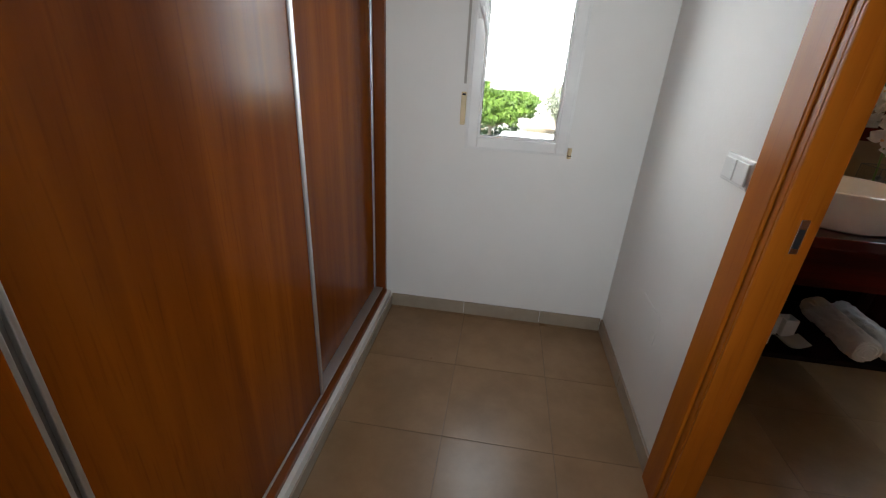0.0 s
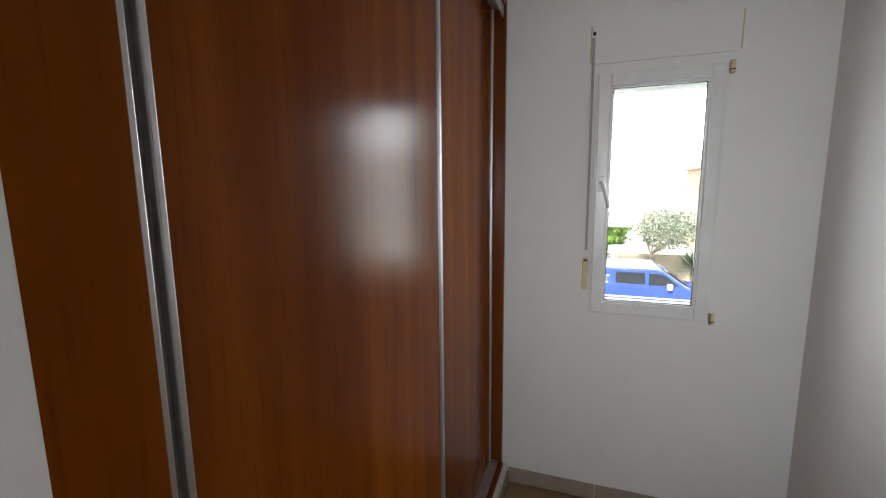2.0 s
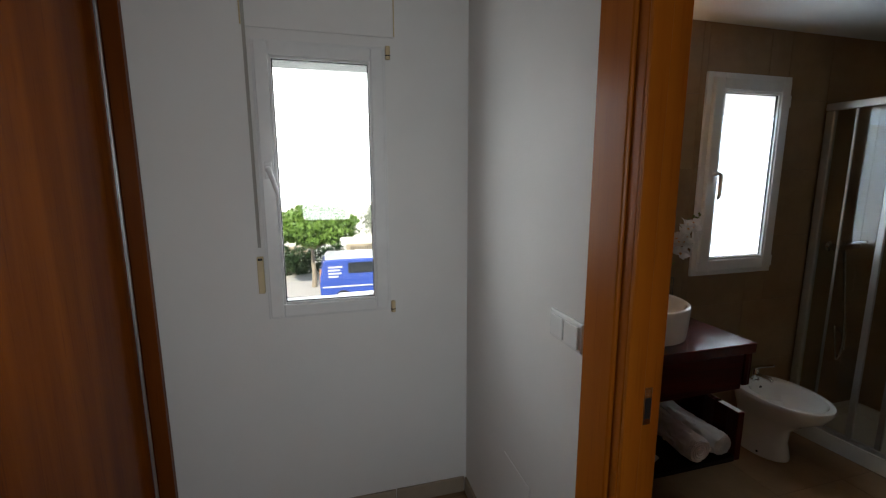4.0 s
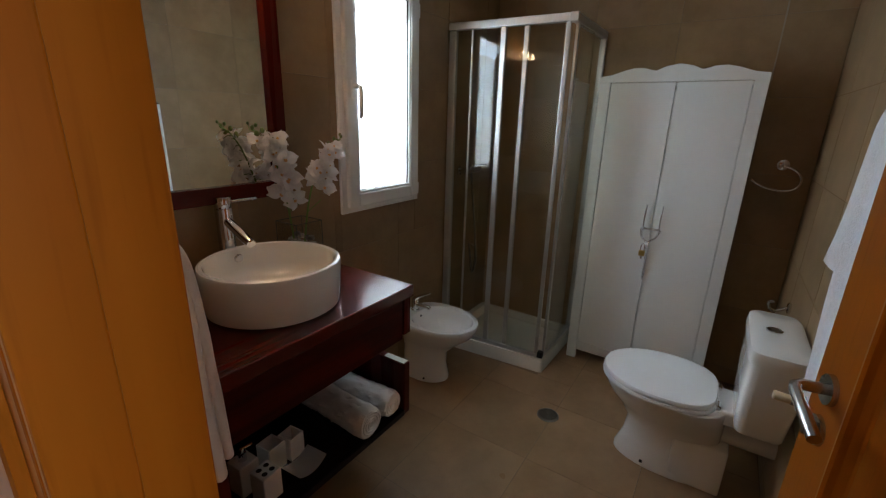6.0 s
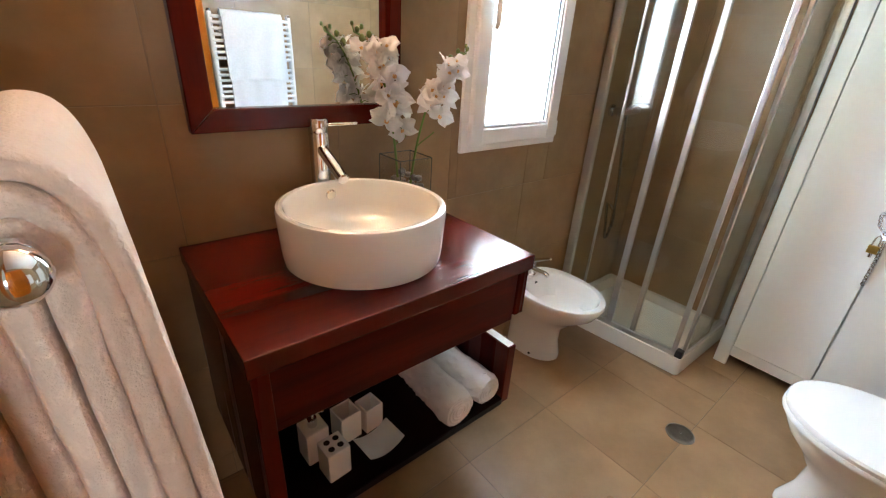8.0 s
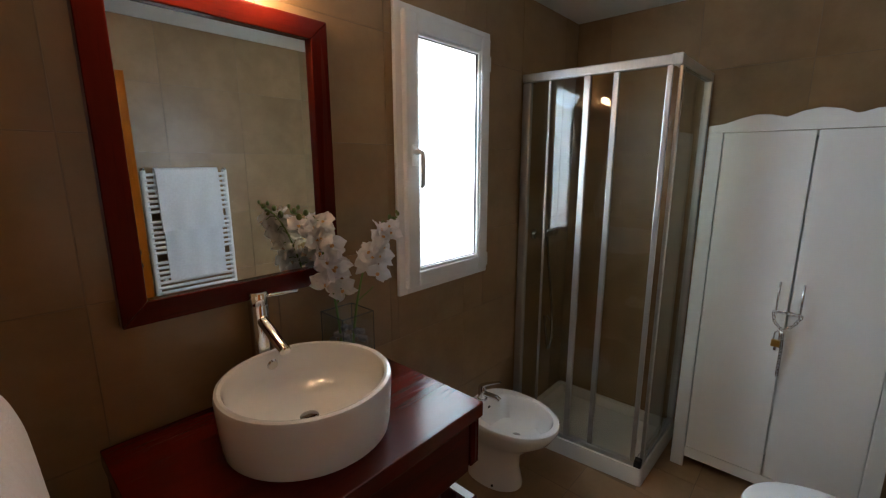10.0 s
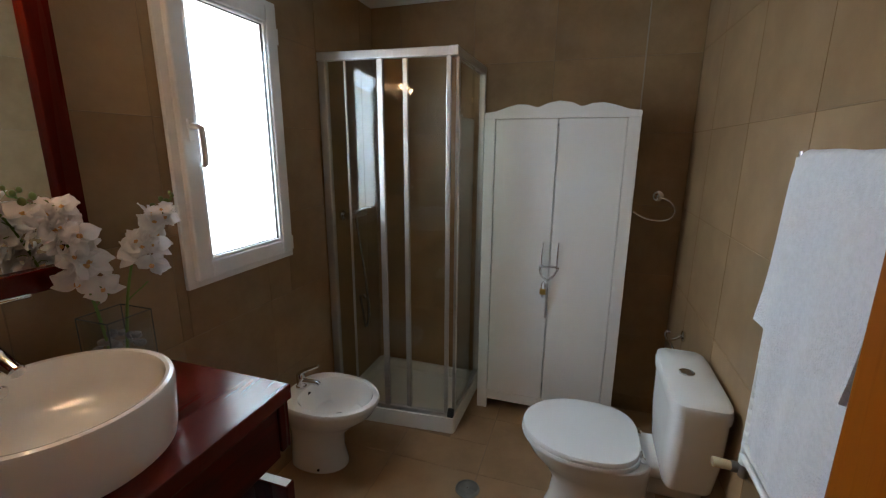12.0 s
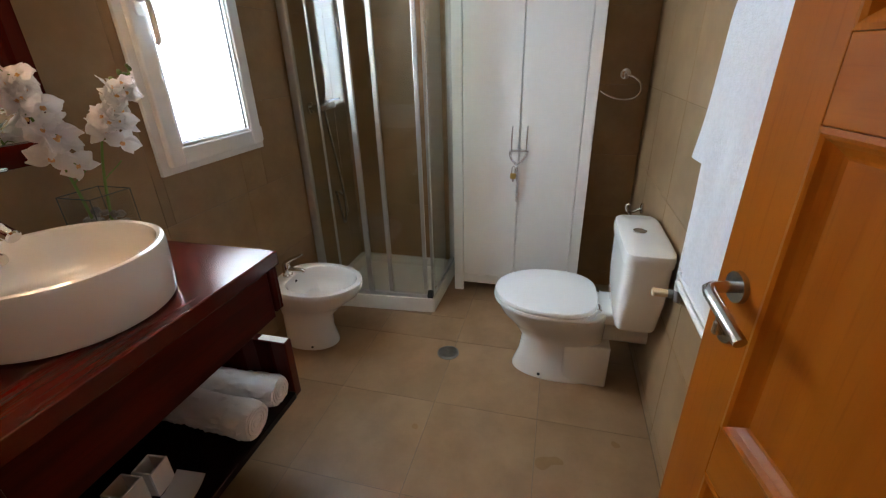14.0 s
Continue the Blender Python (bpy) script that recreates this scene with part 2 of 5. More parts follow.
M["tyre"] = mat("tyre_rubber", (0.02, 0.02, 0.02), 0.85)
M["asphalt"] = mat("asphalt", (0.055, 0.054, 0.052), 0.9, color2=(0.075, 0.073, 0.07), scale=3, bump=0.3, bscale=120)
M["paving"] = mat("pale_paving", (0.38, 0.35, 0.31), 0.85, color2=(0.32, 0.30, 0.27), scale=4)
M["soil"] = mat("dry_ground", (0.46, 0.43, 0.37), 0.95, color2=(0.38, 0.36, 0.29), scale=0.4)
M["render"] = mat("cream_render", (0.48, 0.40, 0.28), 0.85, color2=(0.42, 0.345, 0.24), scale=2)
M["terracotta"] = mat("terracotta", (0.48, 0.24, 0.13), 0.8, color2=(0.40, 0.20, 0.10), scale=6)
M["leaf"] = mat("bright_leaf", (0.20, 0.32, 0.05), 0.5, color2=(0.10, 0.19, 0.03), scale=3)
M["leaf_dark"] = mat("dark_leaf", (0.035, 0.07, 0.02), 0.55, color2=(0.02, 0.045, 0.014), scale=3)
M["leaf_grey"] = mat("olive_leaf", (0.30, 0.33, 0.24), 0.55, color2=(0.18, 0.21, 0.13), scale=3)
M["bark"] = mat("pale_bark", (0.36, 0.29, 0.20), 0.9, color2=(0.22, 0.18, 0.13), scale=14, bump=0.3, bscale=40)
M["haze"] = mat("hazy_sky", (0.93, 0.96, 1.0), 1.0, emit=2.2, emit_color=(0.93, 0.97, 1.0), scale=0.02)
M["iron"] = mat("dark_iron", (0.03, 0.03, 0.03), 0.6)

# ---- builders ----
ORIG = {}


def thing(name, x, y, z, label, category, group="", kind=""):
    ob = new(name)
    ob.empty_display_size = 0.05
    ob.location = (x, y, z)
    ORIG[ob.name] = Vector((x, y, z))
    return tagged(ob, label, category, group, kind)


def link(name, bm, material, smooth=False, label="", category="", kind="", group="", origin=None):
    """A mesh of its own at top level."""
    o = Vector(origin) if origin else Vector((0, 0, 0))
    bmesh.ops.translate(bm, verts=bm.verts, vec=-o)
    me = bpy.data.meshes.new(name)
    bm.to_mesh(me)
    bm.free()
    for p in me.polygons:
        p.use_smooth = smooth
    me.materials.append(M[material])
    ob = new(name, me)
    ob.location = o
    ORIG[ob.name] = o
    return tagged(ob, label, category, group, kind)


def part(name, bm, material, parent, label="", smooth=False):
    """One mesh object under a thing or a part; the mesh is given in the world's metres."""
    o = ORIG[parent.name]
    bmesh.ops.translate(bm, verts=bm.verts, vec=-o)
    me = bpy.data.meshes.new(name)
    bm.to_mesh(me)
    bm.free()
    if smooth:
        for p in me.polygons:
            p.use_smooth = True
        me.set_sharp_from_angle(angle=radians(40))
    me.materials.append(M[material])
    ob = new(name, me)
    ob.parent = parent
    ORIG[ob.name] = o
    return tagged(ob, label)


def B(x0, x1, y0, y1, z0, z1, bev=0.0, seg=2, bm=None):
    """A box, with rounded edges."""
    own = bmesh.new()
    bmesh.ops.create_cube(own, size=1)
    for v in own.verts:
        v.co = ((x0 + x1) / 2 + v.co.x * (x1 - x0), (y0 + y1) / 2 + v.co.y * (y1 - y0), (z0 + z1) / 2 + v.co.z * (z1 - z0))
    if bev:
        bmesh.ops.bevel(own, geom=own.edges[:], offset=bev, segments=seg, affect='EDGES', profile=0.5)
    return join(bm, own) if bm else own


def join(bm, other):
    me = bpy.data.meshes.new("tmp")
    other.to_mesh(me)
    other.free()
    bm.from_mesh(me)
    bpy.data.meshes.remove(me)
    return bm


def tube(points, r, seg=12, bm=None, caps=True, closed=False):
    """A round rod along points; r is one radius or one for each point."""
    own = bmesh.new()
    pts = [Vector(p) for p in points]
    rad = r if isinstance(r, (list, tuple)) else [r] * len(pts)
    rings, side = [], None
    for i, p in enumerate(pts):
        a = pts[(i - 1) % len(pts)] if closed else pts[max(i - 1, 0)]
        b = pts[(i + 1) % len(pts)] if closed else pts[min(i + 1, len(pts) - 1)]
        d = (b - a).normalized()
        if side is None:
            side = d.orthogonal().normalized()
        side = (side - d * side.dot(d)).normalized()
        up = d.cross(side)
        rings.append([own.verts.new(p + rad[i] * (side * math.cos(t) + up * math.sin(t))) for t in
                      [2 * math.pi * k / seg for k in range(seg)]])
    n = len(rings)
    for i in range(n if closed else n - 1):
        q, w = rings[i], rings[(i + 1) % n]
        for k in range(seg):
            own.faces.new((q[k], q[(k + 1) % seg], w[(k + 1) % seg], w[k]))
    if caps and not closed:
        own.faces.new(rings[0][::-1])
        own.faces.new(rings[-1])
    return join(bm, own) if bm else own


def rings_mesh(rings, bm=None, cap0=True, cap1=True, closed=False):
    """Skin a list of rings of points, each with as many points."""
    own = bmesh.new()
    vs = [[own.verts.new(p) for p in ring] for ring in rings]
    k = len(vs[0])
    for i in range(len(vs) - (0 if closed else 1)):
        a, b = vs[i], vs[(i + 1) % len(vs)]
        for j in range(k):
            own.faces.new((a[j], a[(j + 1) % k], b[(j + 1) % k], b[j]))
    if cap0 and not closed:
        own.faces.new(vs[0][::-1])
    if cap1 and not closed:
        own.faces.new(vs[-1])
    bmesh.ops.recalc_face_normals(own, faces=own.faces)
    return join(bm, own) if bm else own


def lathe(cx, cy, profile, seg=48, bm=None, sx=1.0, sy=1.0):
    """Turn (radius, z) pairs about the upright axis through cx, cy."""
    rings = [[(cx + r * sx * math.cos(2 * math.pi * k / seg), cy + r * sy * math.sin(2 * math.pi * k / seg), z) for k in range(seg)] for r, z in profile]
    return rings_mesh(rings, bm)


def ball(x, y, z, r, sx=1, sy=1, sz=1, bm=None, sub=2):
    own = bmesh.new()
    bmesh.ops.create_icosphere(own, subdivisions=sub, radius=r)
    for v in own.verts:
        v.co = (x + v.co.x * sx, y + v.co.y * sy, z + v.co.z * sz)
    return join(bm, own) if bm else own


def prism(outline, lo, hi, axis="z", bev=0.0, bm=None):
    """Push a flat outline (pairs) along an axis from lo to hi."""
    own = bmesh.new()

    def at(a, b, c):
        return {"z": (a, b, c), "y": (a, c, b), "x": (c, a, b)}[axis]
    r0 = [own.verts.new(at(a, b, lo)) for a, b in outline]
    r1 = [own.verts.new(at(a, b, hi)) for a, b in outline]
    n = len(outline)
    own.faces.new(r0[::-1])
    own.faces.new(r1)
    for i in range(n):
        own.faces.new((r0[i], r0[(i + 1) % n], r1[(i + 1) % n], r1[i]))
    bmesh.ops.recalc_face_normals(own, faces=own.faces)
    if bev:
        bmesh.ops.bevel(own, geom=own.edges[:], offset=bev, segments=2, affect='EDGES', profile=0.5)
    return join(bm, own) if bm else own


def ellipse(cx, cy, a, b, n=40, power=2.0):
    out = []
    for k in range(n):
        t = 2 * math.pi * k / n
        c, s = math.cos(t), math.sin(t)
        out.append((cx + a * math.copysign(abs(c) ** (2 / power), c), cy + b * math.copysign(abs(s) ** (2 / power), s)))
    return out

# ---- the large structure ----
CEIL_B, CEIL_H = 2.35, 2.55


def slabs(name, boxes, material, label):
    bm = bmesh.new()
    for b in boxes:
        B(*b, bm=bm)
    return link(name, bm, material, label=label, kind="structure", category="wall" if name.startswith("wall") else name.split("_")[0])


slabs("wall_north_hall", [(-0.2, 1.03, 2.955, 3.2, -0.2, 2.75), (1.53, 1.95, 2.955, 3.2, -0.2, 2.75), (1.03, 1.53, 2.955, 3.2, -0.2, 1.0),
                          (1.03, 1.53, 2.955, 3.2, 2.1, 2.75)], "wall", "white painted outer wall with a narrow window")
wall_nb = slabs("wall_north_bath", [(1.951, 3.2, 2.957, 3.2, -0.2, 2.75), (3.735, 4.9, 2.957, 3.2, -0.2, 2.75), (3.2, 3.735, 2.957, 3.2, -0.2, 1.055),
                                    (3.2, 3.735, 2.957, 3.2, 2.095, 2.75)], "wgrout", "beige tiled bathroom wall with a window")
wall_part = slabs("wall_partition", [(1.90, 1.984, 1.868, 2.954, 0, 2.75), (1.90, 1.984, -2.2, 1.135, 0, 2.75), (1.90, 1.984, 1.135, 1.868, 2.065, 2.75)],
                  "wall", "white painted wall between hall and bathroom")
wall_e = slabs("wall_east_bath", [(4.652, 4.9, 0.9, 2.956, 0, 2.75)], "wgrout", "beige tiled wall behind cabinet and shower")
wall_s = slabs("wall_south_bath", [(1.985, 4.651, 0.9, 1.148, 0, 2.75)], "wgrout", "beige tiled wall behind the toilet")
# the doorway is added behind the walk to let the fill light in
slabs("wall_west_hall", [(0.40, 0.637, -2.2, -1.75, 0, 2.75), (0.40, 0.637, -0.55, 1.005, 0, 2.75), (0.40, 0.637, -1.75, -0.55, 2.1, 2.75)], "wall", "white painted wall with an unseen doorway added for fill light")
slabs("wall_wardrobe_niche", [(-0.2, 0.0, 0.8, 2.954, 0, 2.75), (0.001, 0.399, 0.8, 0.97, 0, 2.75),
                         (0.001, 0.637, 1.006, 2.954, 2.502, 2.75), (0.001, 0.640, 1.006, 2.954, 0, 0.095)], "wall", "white painted wall round the built-in wardrobe")
# added room, out of view, round the soft fill lamp
slabs("wall_room_behind", [(-2.6, -2.4, -2.4, 1.0, -0.2, 2.75), (-2.399, 0.399, -2.4, -2.2, -0.2, 2.75), (-2.399, -0.201, 0.8, 1.0, -0.2, 2.75),
                           (-2.399, 0.399, -2.199, 0.799, -0.2, -0.001), (-2.399, 0.399, -2.199, 0.799, 2.6, 2.75)], "wall", "unseen plain white room, added to hold a fill lamp")
# this opening is added, out of view, for the hall's fill lamp
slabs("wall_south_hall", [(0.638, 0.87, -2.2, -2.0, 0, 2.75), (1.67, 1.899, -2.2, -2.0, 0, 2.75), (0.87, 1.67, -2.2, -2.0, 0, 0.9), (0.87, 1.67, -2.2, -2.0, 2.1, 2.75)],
      "wall", "unseen white wall with an added window at the hall's end")
link("ceiling_hall", B(-0.2, 1.95, -2.2, 3.2, CEIL_H, CEIL_H + 0.19), "ceiling", label="plain white painted ceiling", category="ceiling", kind="structure")
link("ceiling_bath", B(1.9845, 4.652, 1.148, 2.957, CEIL_B, CEIL_B + 0.12), "ceiling", label="plain white bathroom ceiling", category="ceiling", kind="structure")
# reaches south, out of view, to keep the sun from the added window
link("roof_slab", B(-2.9, 5.3, -5.2, 3.5, 2.76, 2.95), "render", label="flat roof slab, extended south unseen to shade the added window", category="roof", kind="structure")
floor_h = link("floor_hall", B(-0.2, 1.95, -2.2, 2.955, -0.25, -0.0015), "grout", label="hall floor of large beige tiles", category="floor", kind="structure")
floor_b = link("floor_bath", B(1.951, 4.9, 0.9, 2.957, -0.25, -0.0015), "grout", label="bathroom floor of large beige tiles", category="floor", kind="structure")
link("house_base", B(-2.6, 5.2, -2.5, 3.2, -3.2, -0.26), "render", label="rendered storey below the rooms", category="wall", kind="structure")

# skirting of stone strips
skirt = thing("baseboard", 1.2, 2.95, 0, "low beige stone skirting along the hall walls", "baseboard", kind="structure")
for a, b in ((0.650, 1.09), (1.093, 1.54), (1.543, 1.886)):
    part("strip", B(a, b, 2.943, 2.9545, 0.0, 0.08, 0.002), "skirt", skirt)
for a, b in ((1.987, 2.46), (2.463, 2.9425)):
    part("strip", B(1.888, 1.8995, a, b, 0.0, 0.08, 0.002), "skirt", skirt)
for a, b in ((-0.1, 0.35), (0.353, 0.72), (0.723, 1.17), (1.173, 1.62), (1.623, 2.07), (2.073, 2.52), (2.523, 2.954)):
    part("strip", B(0.6405, 0.649, a, b, 0.0, 0.058, 0.002), "skirt", skirt)
# ---- built-in wardrobe with sliding doors ----
wr = thing("built_in_wardrobe", 0.55, 1.96, 0.095, "built-in wardrobe with glossy cherry sliding doors and aluminium rails", "wardrobe")
part("stile", B(0.45, 0.612, 2.925, 2.9535, 0.095, 2.50, 0.002), "cherry_edge", wr)
part("stile", B(0.45, 0.605, 1.008, 1.122, 0.095, 2.50, 0.002), "cherry", wr)
part("white_edge", B(0.60, 0.634, 1.0055, 1.0077, 0.096, 2.50, 0.002), "wall", wr, "white painted edge strip")
part("sill", B(0.45, 0.622, 1.119, 2.924, 0.0955, 0.118, 0.003), "cherry_h", wr)
part("fascia", B(0.57, 0.612, 1.119, 2.924, 2.436, 2.50, 0.002), "cherry_h", wr)
part("bottom_track", B(0.50, 0.596, 1.12, 2.923, 0.1185, 0.126, 0.001), "alu", wr, "aluminium sliding track")
bm = B(0.49, 0.602, 1.12, 2.923, 2.425, 2.4355)
B(0.594, 0.602, 1.12, 2.923, 2.388, 2.4245, bm=bm)
part("top_track", bm, "alu", wr, "aluminium top track")
door = part("sliding_door", B(0.572, 0.592, 1.155, 2.0145, 0.130, 2.42, 0.001), "cherry", wr)
part("rail", B(0.566, 0.600, 1.123, 1.1325, 0.128, 2.42, 0.002), "alu", door, "aluminium edge profile")
part("groove", B(0.566, 0.589, 1.1326, 1.1445, 0.128, 2.42), "alu_dark", door, "dark groove of the handle profile")
part("rail", B(0.566, 0.600, 1.1446, 1.1545, 0.128, 2.42, 0.002), "alu", door)
part("rail", B(0.566, 0.600, 2.015, 2.033, 0.128, 2.42, 0.003), "alu", door)
door = part("sliding_door", B(0.532, 0.550, 2.0, 2.900, 0.130, 2.42, 0.001), "cherry", wr)
part("rail", B(0.527, 0.558, 2.9005, 2.914, 0.128, 2.42, 0.003), "alu", door)
part("rail", B(0.527, 0.558, 1.985, 1.9995, 0.128, 2.42, 0.003), "alu", door)
link("wardrobe_back", B(0.002, 0.02, 0.98, 2.95, 0.1, 2.5), "wall", label="plain back panel inside the wardrobe", category="panel", kind="structure")

# ---- hall window ----
win = thing("window_1", 1.28, 2.95, 0.99, "narrow white plastic window with clear glass and a lever", "window", kind="structure")


def ring(x0, x1, z0, z1, w, y0, y1, bev=0.004, bm=None):
    """A mitred rectangular frame standing in an x-z plane."""
    own = bm or bmesh.new()
    B(x0, x0 + w, y0, y1, z0, z1, bev, bm=own)
    B(x1 - w, x1, y0, y1, z0, z1, bev, bm=own)
    B(x0 + w, x1 - w, y0 + 0.0006, y1 - 0.0006, z0, z0 + w, bev, bm=own)
    B(x0 + w, x1 - w, y0 + 0.0006, y1 - 0.0006, z1 - w, z1, bev, bm=own)
    return own


# added window, never in view: it only holds the end fill lamp
w2 = thing("fill_window", 1.27, -2.05, 0.9, "unseen window added at the hall's end for a fill lamp", "window", kind="structure")
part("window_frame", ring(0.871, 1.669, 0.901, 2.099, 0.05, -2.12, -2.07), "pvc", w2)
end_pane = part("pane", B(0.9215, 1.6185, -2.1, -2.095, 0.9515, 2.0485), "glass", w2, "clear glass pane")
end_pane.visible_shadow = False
part("window_frame", ring(1.024, 1.536, 0.992, 2.104, 0.045, 2.946, 3.02), "pvc", win)
sash = part("sash", ring(1.034, 1.526, 1.002, 2.094, 0.052, 2.928, 2.9455, 0.005), "pvc", win)
part("glazing_bead", ring(1.0862, 1.4738, 1.0542, 2.0418, 0.010, 2.9335, 2.950, 0.003), "pvc", sash)
part("gasket", ring(1.0964, 1.4636, 1.0644, 2.0316, 0.003, 2.9380, 2.9500, 0.0), "gasket", sash)
pane = part("pane", B(1.0964, 1.4636, 2.9505, 2.956, 1.0644, 2.0316), "glass", win, "clear glass pane")
pane.visible_shadow = False
lever = part("lever", tube([(1.062, 2.918, 1.615), (1.064, 2.898, 1.612), (1.075, 2.894, 1.585), (1.098, 2.896, 1.505)], [0.011, 0.011, 0.010, 0.008], 10), "pvc", win, "white window lever", smooth=True)
part("lever_plate", B(1.048, 1.076, 2.9175, 2.9275, 1.575, 1.645, 0.004), "pvc", lever)
for z in (0.985, 2.056):
    h = part("hinge", tube([(1.546, 2.936, z), (1.546, 2.936, z + 0.05)], 0.010, 10), "cream", win, "cream hinge cap", smooth=True)
    part("pin", tube([(1.546, 2.936, z + 0.012), (1.546, 2.936, z + 0.016)], 0.0108, 10), "dark", h)
part("shutter_box", B(0.998, 1.572, 2.9455, 2.9545, 2.143, 2.303, 0.003), "wall", win, "flush white shutter box lid")
part("box_edge", B(1.5725, 1.577, 2.947, 2.9545, 2.15, 2.305, 0.001), "cream", win)
part("box_edge", B(0.992, 0.9975, 2.947, 2.9545, 2.15, 2.305, 0.001), "cream", win)
part("outer_reveal", ring(1.0305, 1.5295, 1.0005, 2.0995, 0.012, 3.021, 3.199, 0), "wall", win)
part("shutter_slat", B(1.045, 1.515, 3.09, 3.102, 2.035, 2.075, 0.003), "pvc", win, "pale bottom slat of the raised shutter")
st = part("strap_slot", B(0.996, 1.018, 2.938, 2.9452, 2.255, 2.285, 0.002), "white_plastic", win)
part("slot_shade", B(1.001, 1.013, 2.9372, 2.9378, 2.262, 2.278), "dark", st)
part("strap", B(1.000, 1.012, 2.9395, 2.9412, 1.30, 2.255), "strap", win, "grey woven shutter strap")
cap = part("strap_winder", B(0.992, 1.017, 2.934, 2.9542, 1.108, 1.262, 0.004), "cream", win, "cream strap winder cap")
part("slot_shade", B(0.997, 1.014, 2.9332, 2.9338, 1.247, 1.256), "dark", cap)

# ---- light switch and access cover ----
sw = thing("light_switch", 1.90, 2.082, 1.165, "white double rocker light switch plate on the wall", "switch")
part("plate", B(1.8885, 1.8995, 2.003, 2.163, 1.124, 1.206, 0.004), "white_plastic", sw)
part("rocker", B(1.8815, 1.888, 2.016, 2.080, 1.134, 1.196, 0.003), "white_plastic", sw)
part("rocker", B(1.8815, 1.888, 2.086, 2.150, 1.134, 1.196, 0.003), "white_plastic", sw)
cov = thing("access_cover", 1.90, 2.38, 0.46, "flush white painted access cover low on the wall", "cover")
part("lid", B(1.8965, 1.8996, 2.270, 2.486, 0.40, 0.53, 0.001), "wall", cov)

# ---- door frame and door ----
df = thing("door_frame", 1.95, 1.51, 0, "honey-coloured wooden door lining with flat casings", "door frame", kind="structure")
jamb = part("jamb", B(1.887, 1.990, 1.838, 1.8675, 0, 2.064, 0.002), "oak", df)
part("jamb", B(1.887, 1.990, 1.1355, 1.160, 0, 2.064, 0.002), "oak", df)
part("head", B(1.887, 1.990, 1.1605, 1.8375, 2.035, 2.064, 0.002), "oak_h", df)
part("stop", B(1.888, 1.935, 1.827, 1.8376, 0, 2.034, 0.002), "oak", df)
part("stop", B(1.888, 1.935, 1.1605, 1.172, 0, 2.034, 0.002), "oak", df)
part("casing", B(1.878, 1.8995, 1.868, 1.985, 0, 2.16, 0.006), "oak", df)
part("casing", B(1.878, 1.8995, 1.035, 1.135, 0, 2.16, 0.006), "oak", df)
part("casing", B(1.878, 1.8995, 1.1355, 1.8675, 2.065, 2.16, 0.006), "oak_h", df)
part("casing", B(1.9865, 1.9895, 1.868, 1.915, 0, 2.14, 0.001), "oak", df)
part("casing", B(1.9865, 1.9895, 1.16, 1.8675, 2.066, 2.14, 0.001), "oak_h", df)
part("strike_plate", B(1.945, 1.965, 1.836, 1.8378, 1.02, 1.11, 0.001), "steel", df, "steel strike plate")
part("latch_shade", B(1.948, 1.962, 1.8352, 1.8358, 1.035, 1.085), "dark", df)

dr = new("door_1")
dr.empty_display_size = 0.05
dr.matrix_world = pose(1.994, 1.183, 0.0, 0, 0, 10.5)
ORIG[dr.name] = Vector((0, 0, 0))
tagged(dr, "open honey-coloured panelled wooden door with steel lever", "door", kind="structure")
T0, T1, LW = -0.035, 0.0, 0.759
part("stile", B(0.0, 0.112, T0, T1, 0.008, 2.03, 0.002), "oak", dr)
part("stile", B(LW - 0.112, LW, T0, T1, 0.008, 2.03, 0.002), "oak", dr)
for z0, z1 in ((0.008, 0.20), (0.722, 0.832), (1.320, 1.420), (1.92, 2.03)):
    part("rail", B(0.1122, LW - 0.1122, T0, T1, z0, z1, 0.002), "oak_h", dr)
def cove(x0, x1, z0, z1, w, y_out, y_in):
    """A sloping moulding round a panel, falling from the stiles to the panel."""
    bm = bmesh.new()
    steps = [(0.0, y_out - 0.016), (0.0, y_out + 0.0015), (0.20, y_out + 0.003), (0.36, y_out), (0.55, y_out - 0.007), (0.85, y_in + 0.003), (1.0, y_in + 0.0006)]
    rings = [[bm.verts.new(p) for p in ((x0 + w * q, y, z0 + w * q), (x1 - w * q, y, z0 + w * q), (x1 - w * q, y, z1 - w * q), (x0 + w * q, y, z1 - w * q))] for q, y in steps]
    for a, b in zip(rings, rings[1:]):
        for k in range(4):
            bm.faces.new((a[k], a[(k + 1) % 4], b[(k + 1) % 4], b[k]))
    bmesh.ops.recalc_face_normals(bm, faces=bm.faces)
    return bm


for z0, z1 in ((0.2002, 0.7218), (0.8322, 1.3198), (1.4202, 1.9198)):
    part("panel", B(0.1124, LW - 0.1124, T0 + 0.006, T1 - 0.018, z0, z1), "oak", dr)
    part("moulding", cove(0.1126, LW - 0.1126, z0 + 0.0002, z1 - 0.0002, 0.034, T1, T1 - 0.018), "oak", dr)
HU = LW - 0.058
hd = part("handle", tube([(HU, T1 + 0.006, 1.068), (HU, T1 + 0.040, 1.068), (HU - 0.004, T1 + 0.048, 1.067), (HU - 0.014, T1 + 0.051, 1.065), (HU - 0.105, T1 + 0.048, 1.038)], 0.0095, 14), "steel", dr, "satin steel lever handle", smooth=True)
part("rose", tube([(HU, T1, 1.068), (HU, T1 + 0.008, 1.068)], [0.026, 0.025], 28), "steel", hd, smooth=True)
kp = part("key_rose", tube([(HU, T1, 0.992), (HU, T1 + 0.007, 0.992)], [0.026, 0.025], 28), "steel", dr, "round steel lock rose", smooth=True)
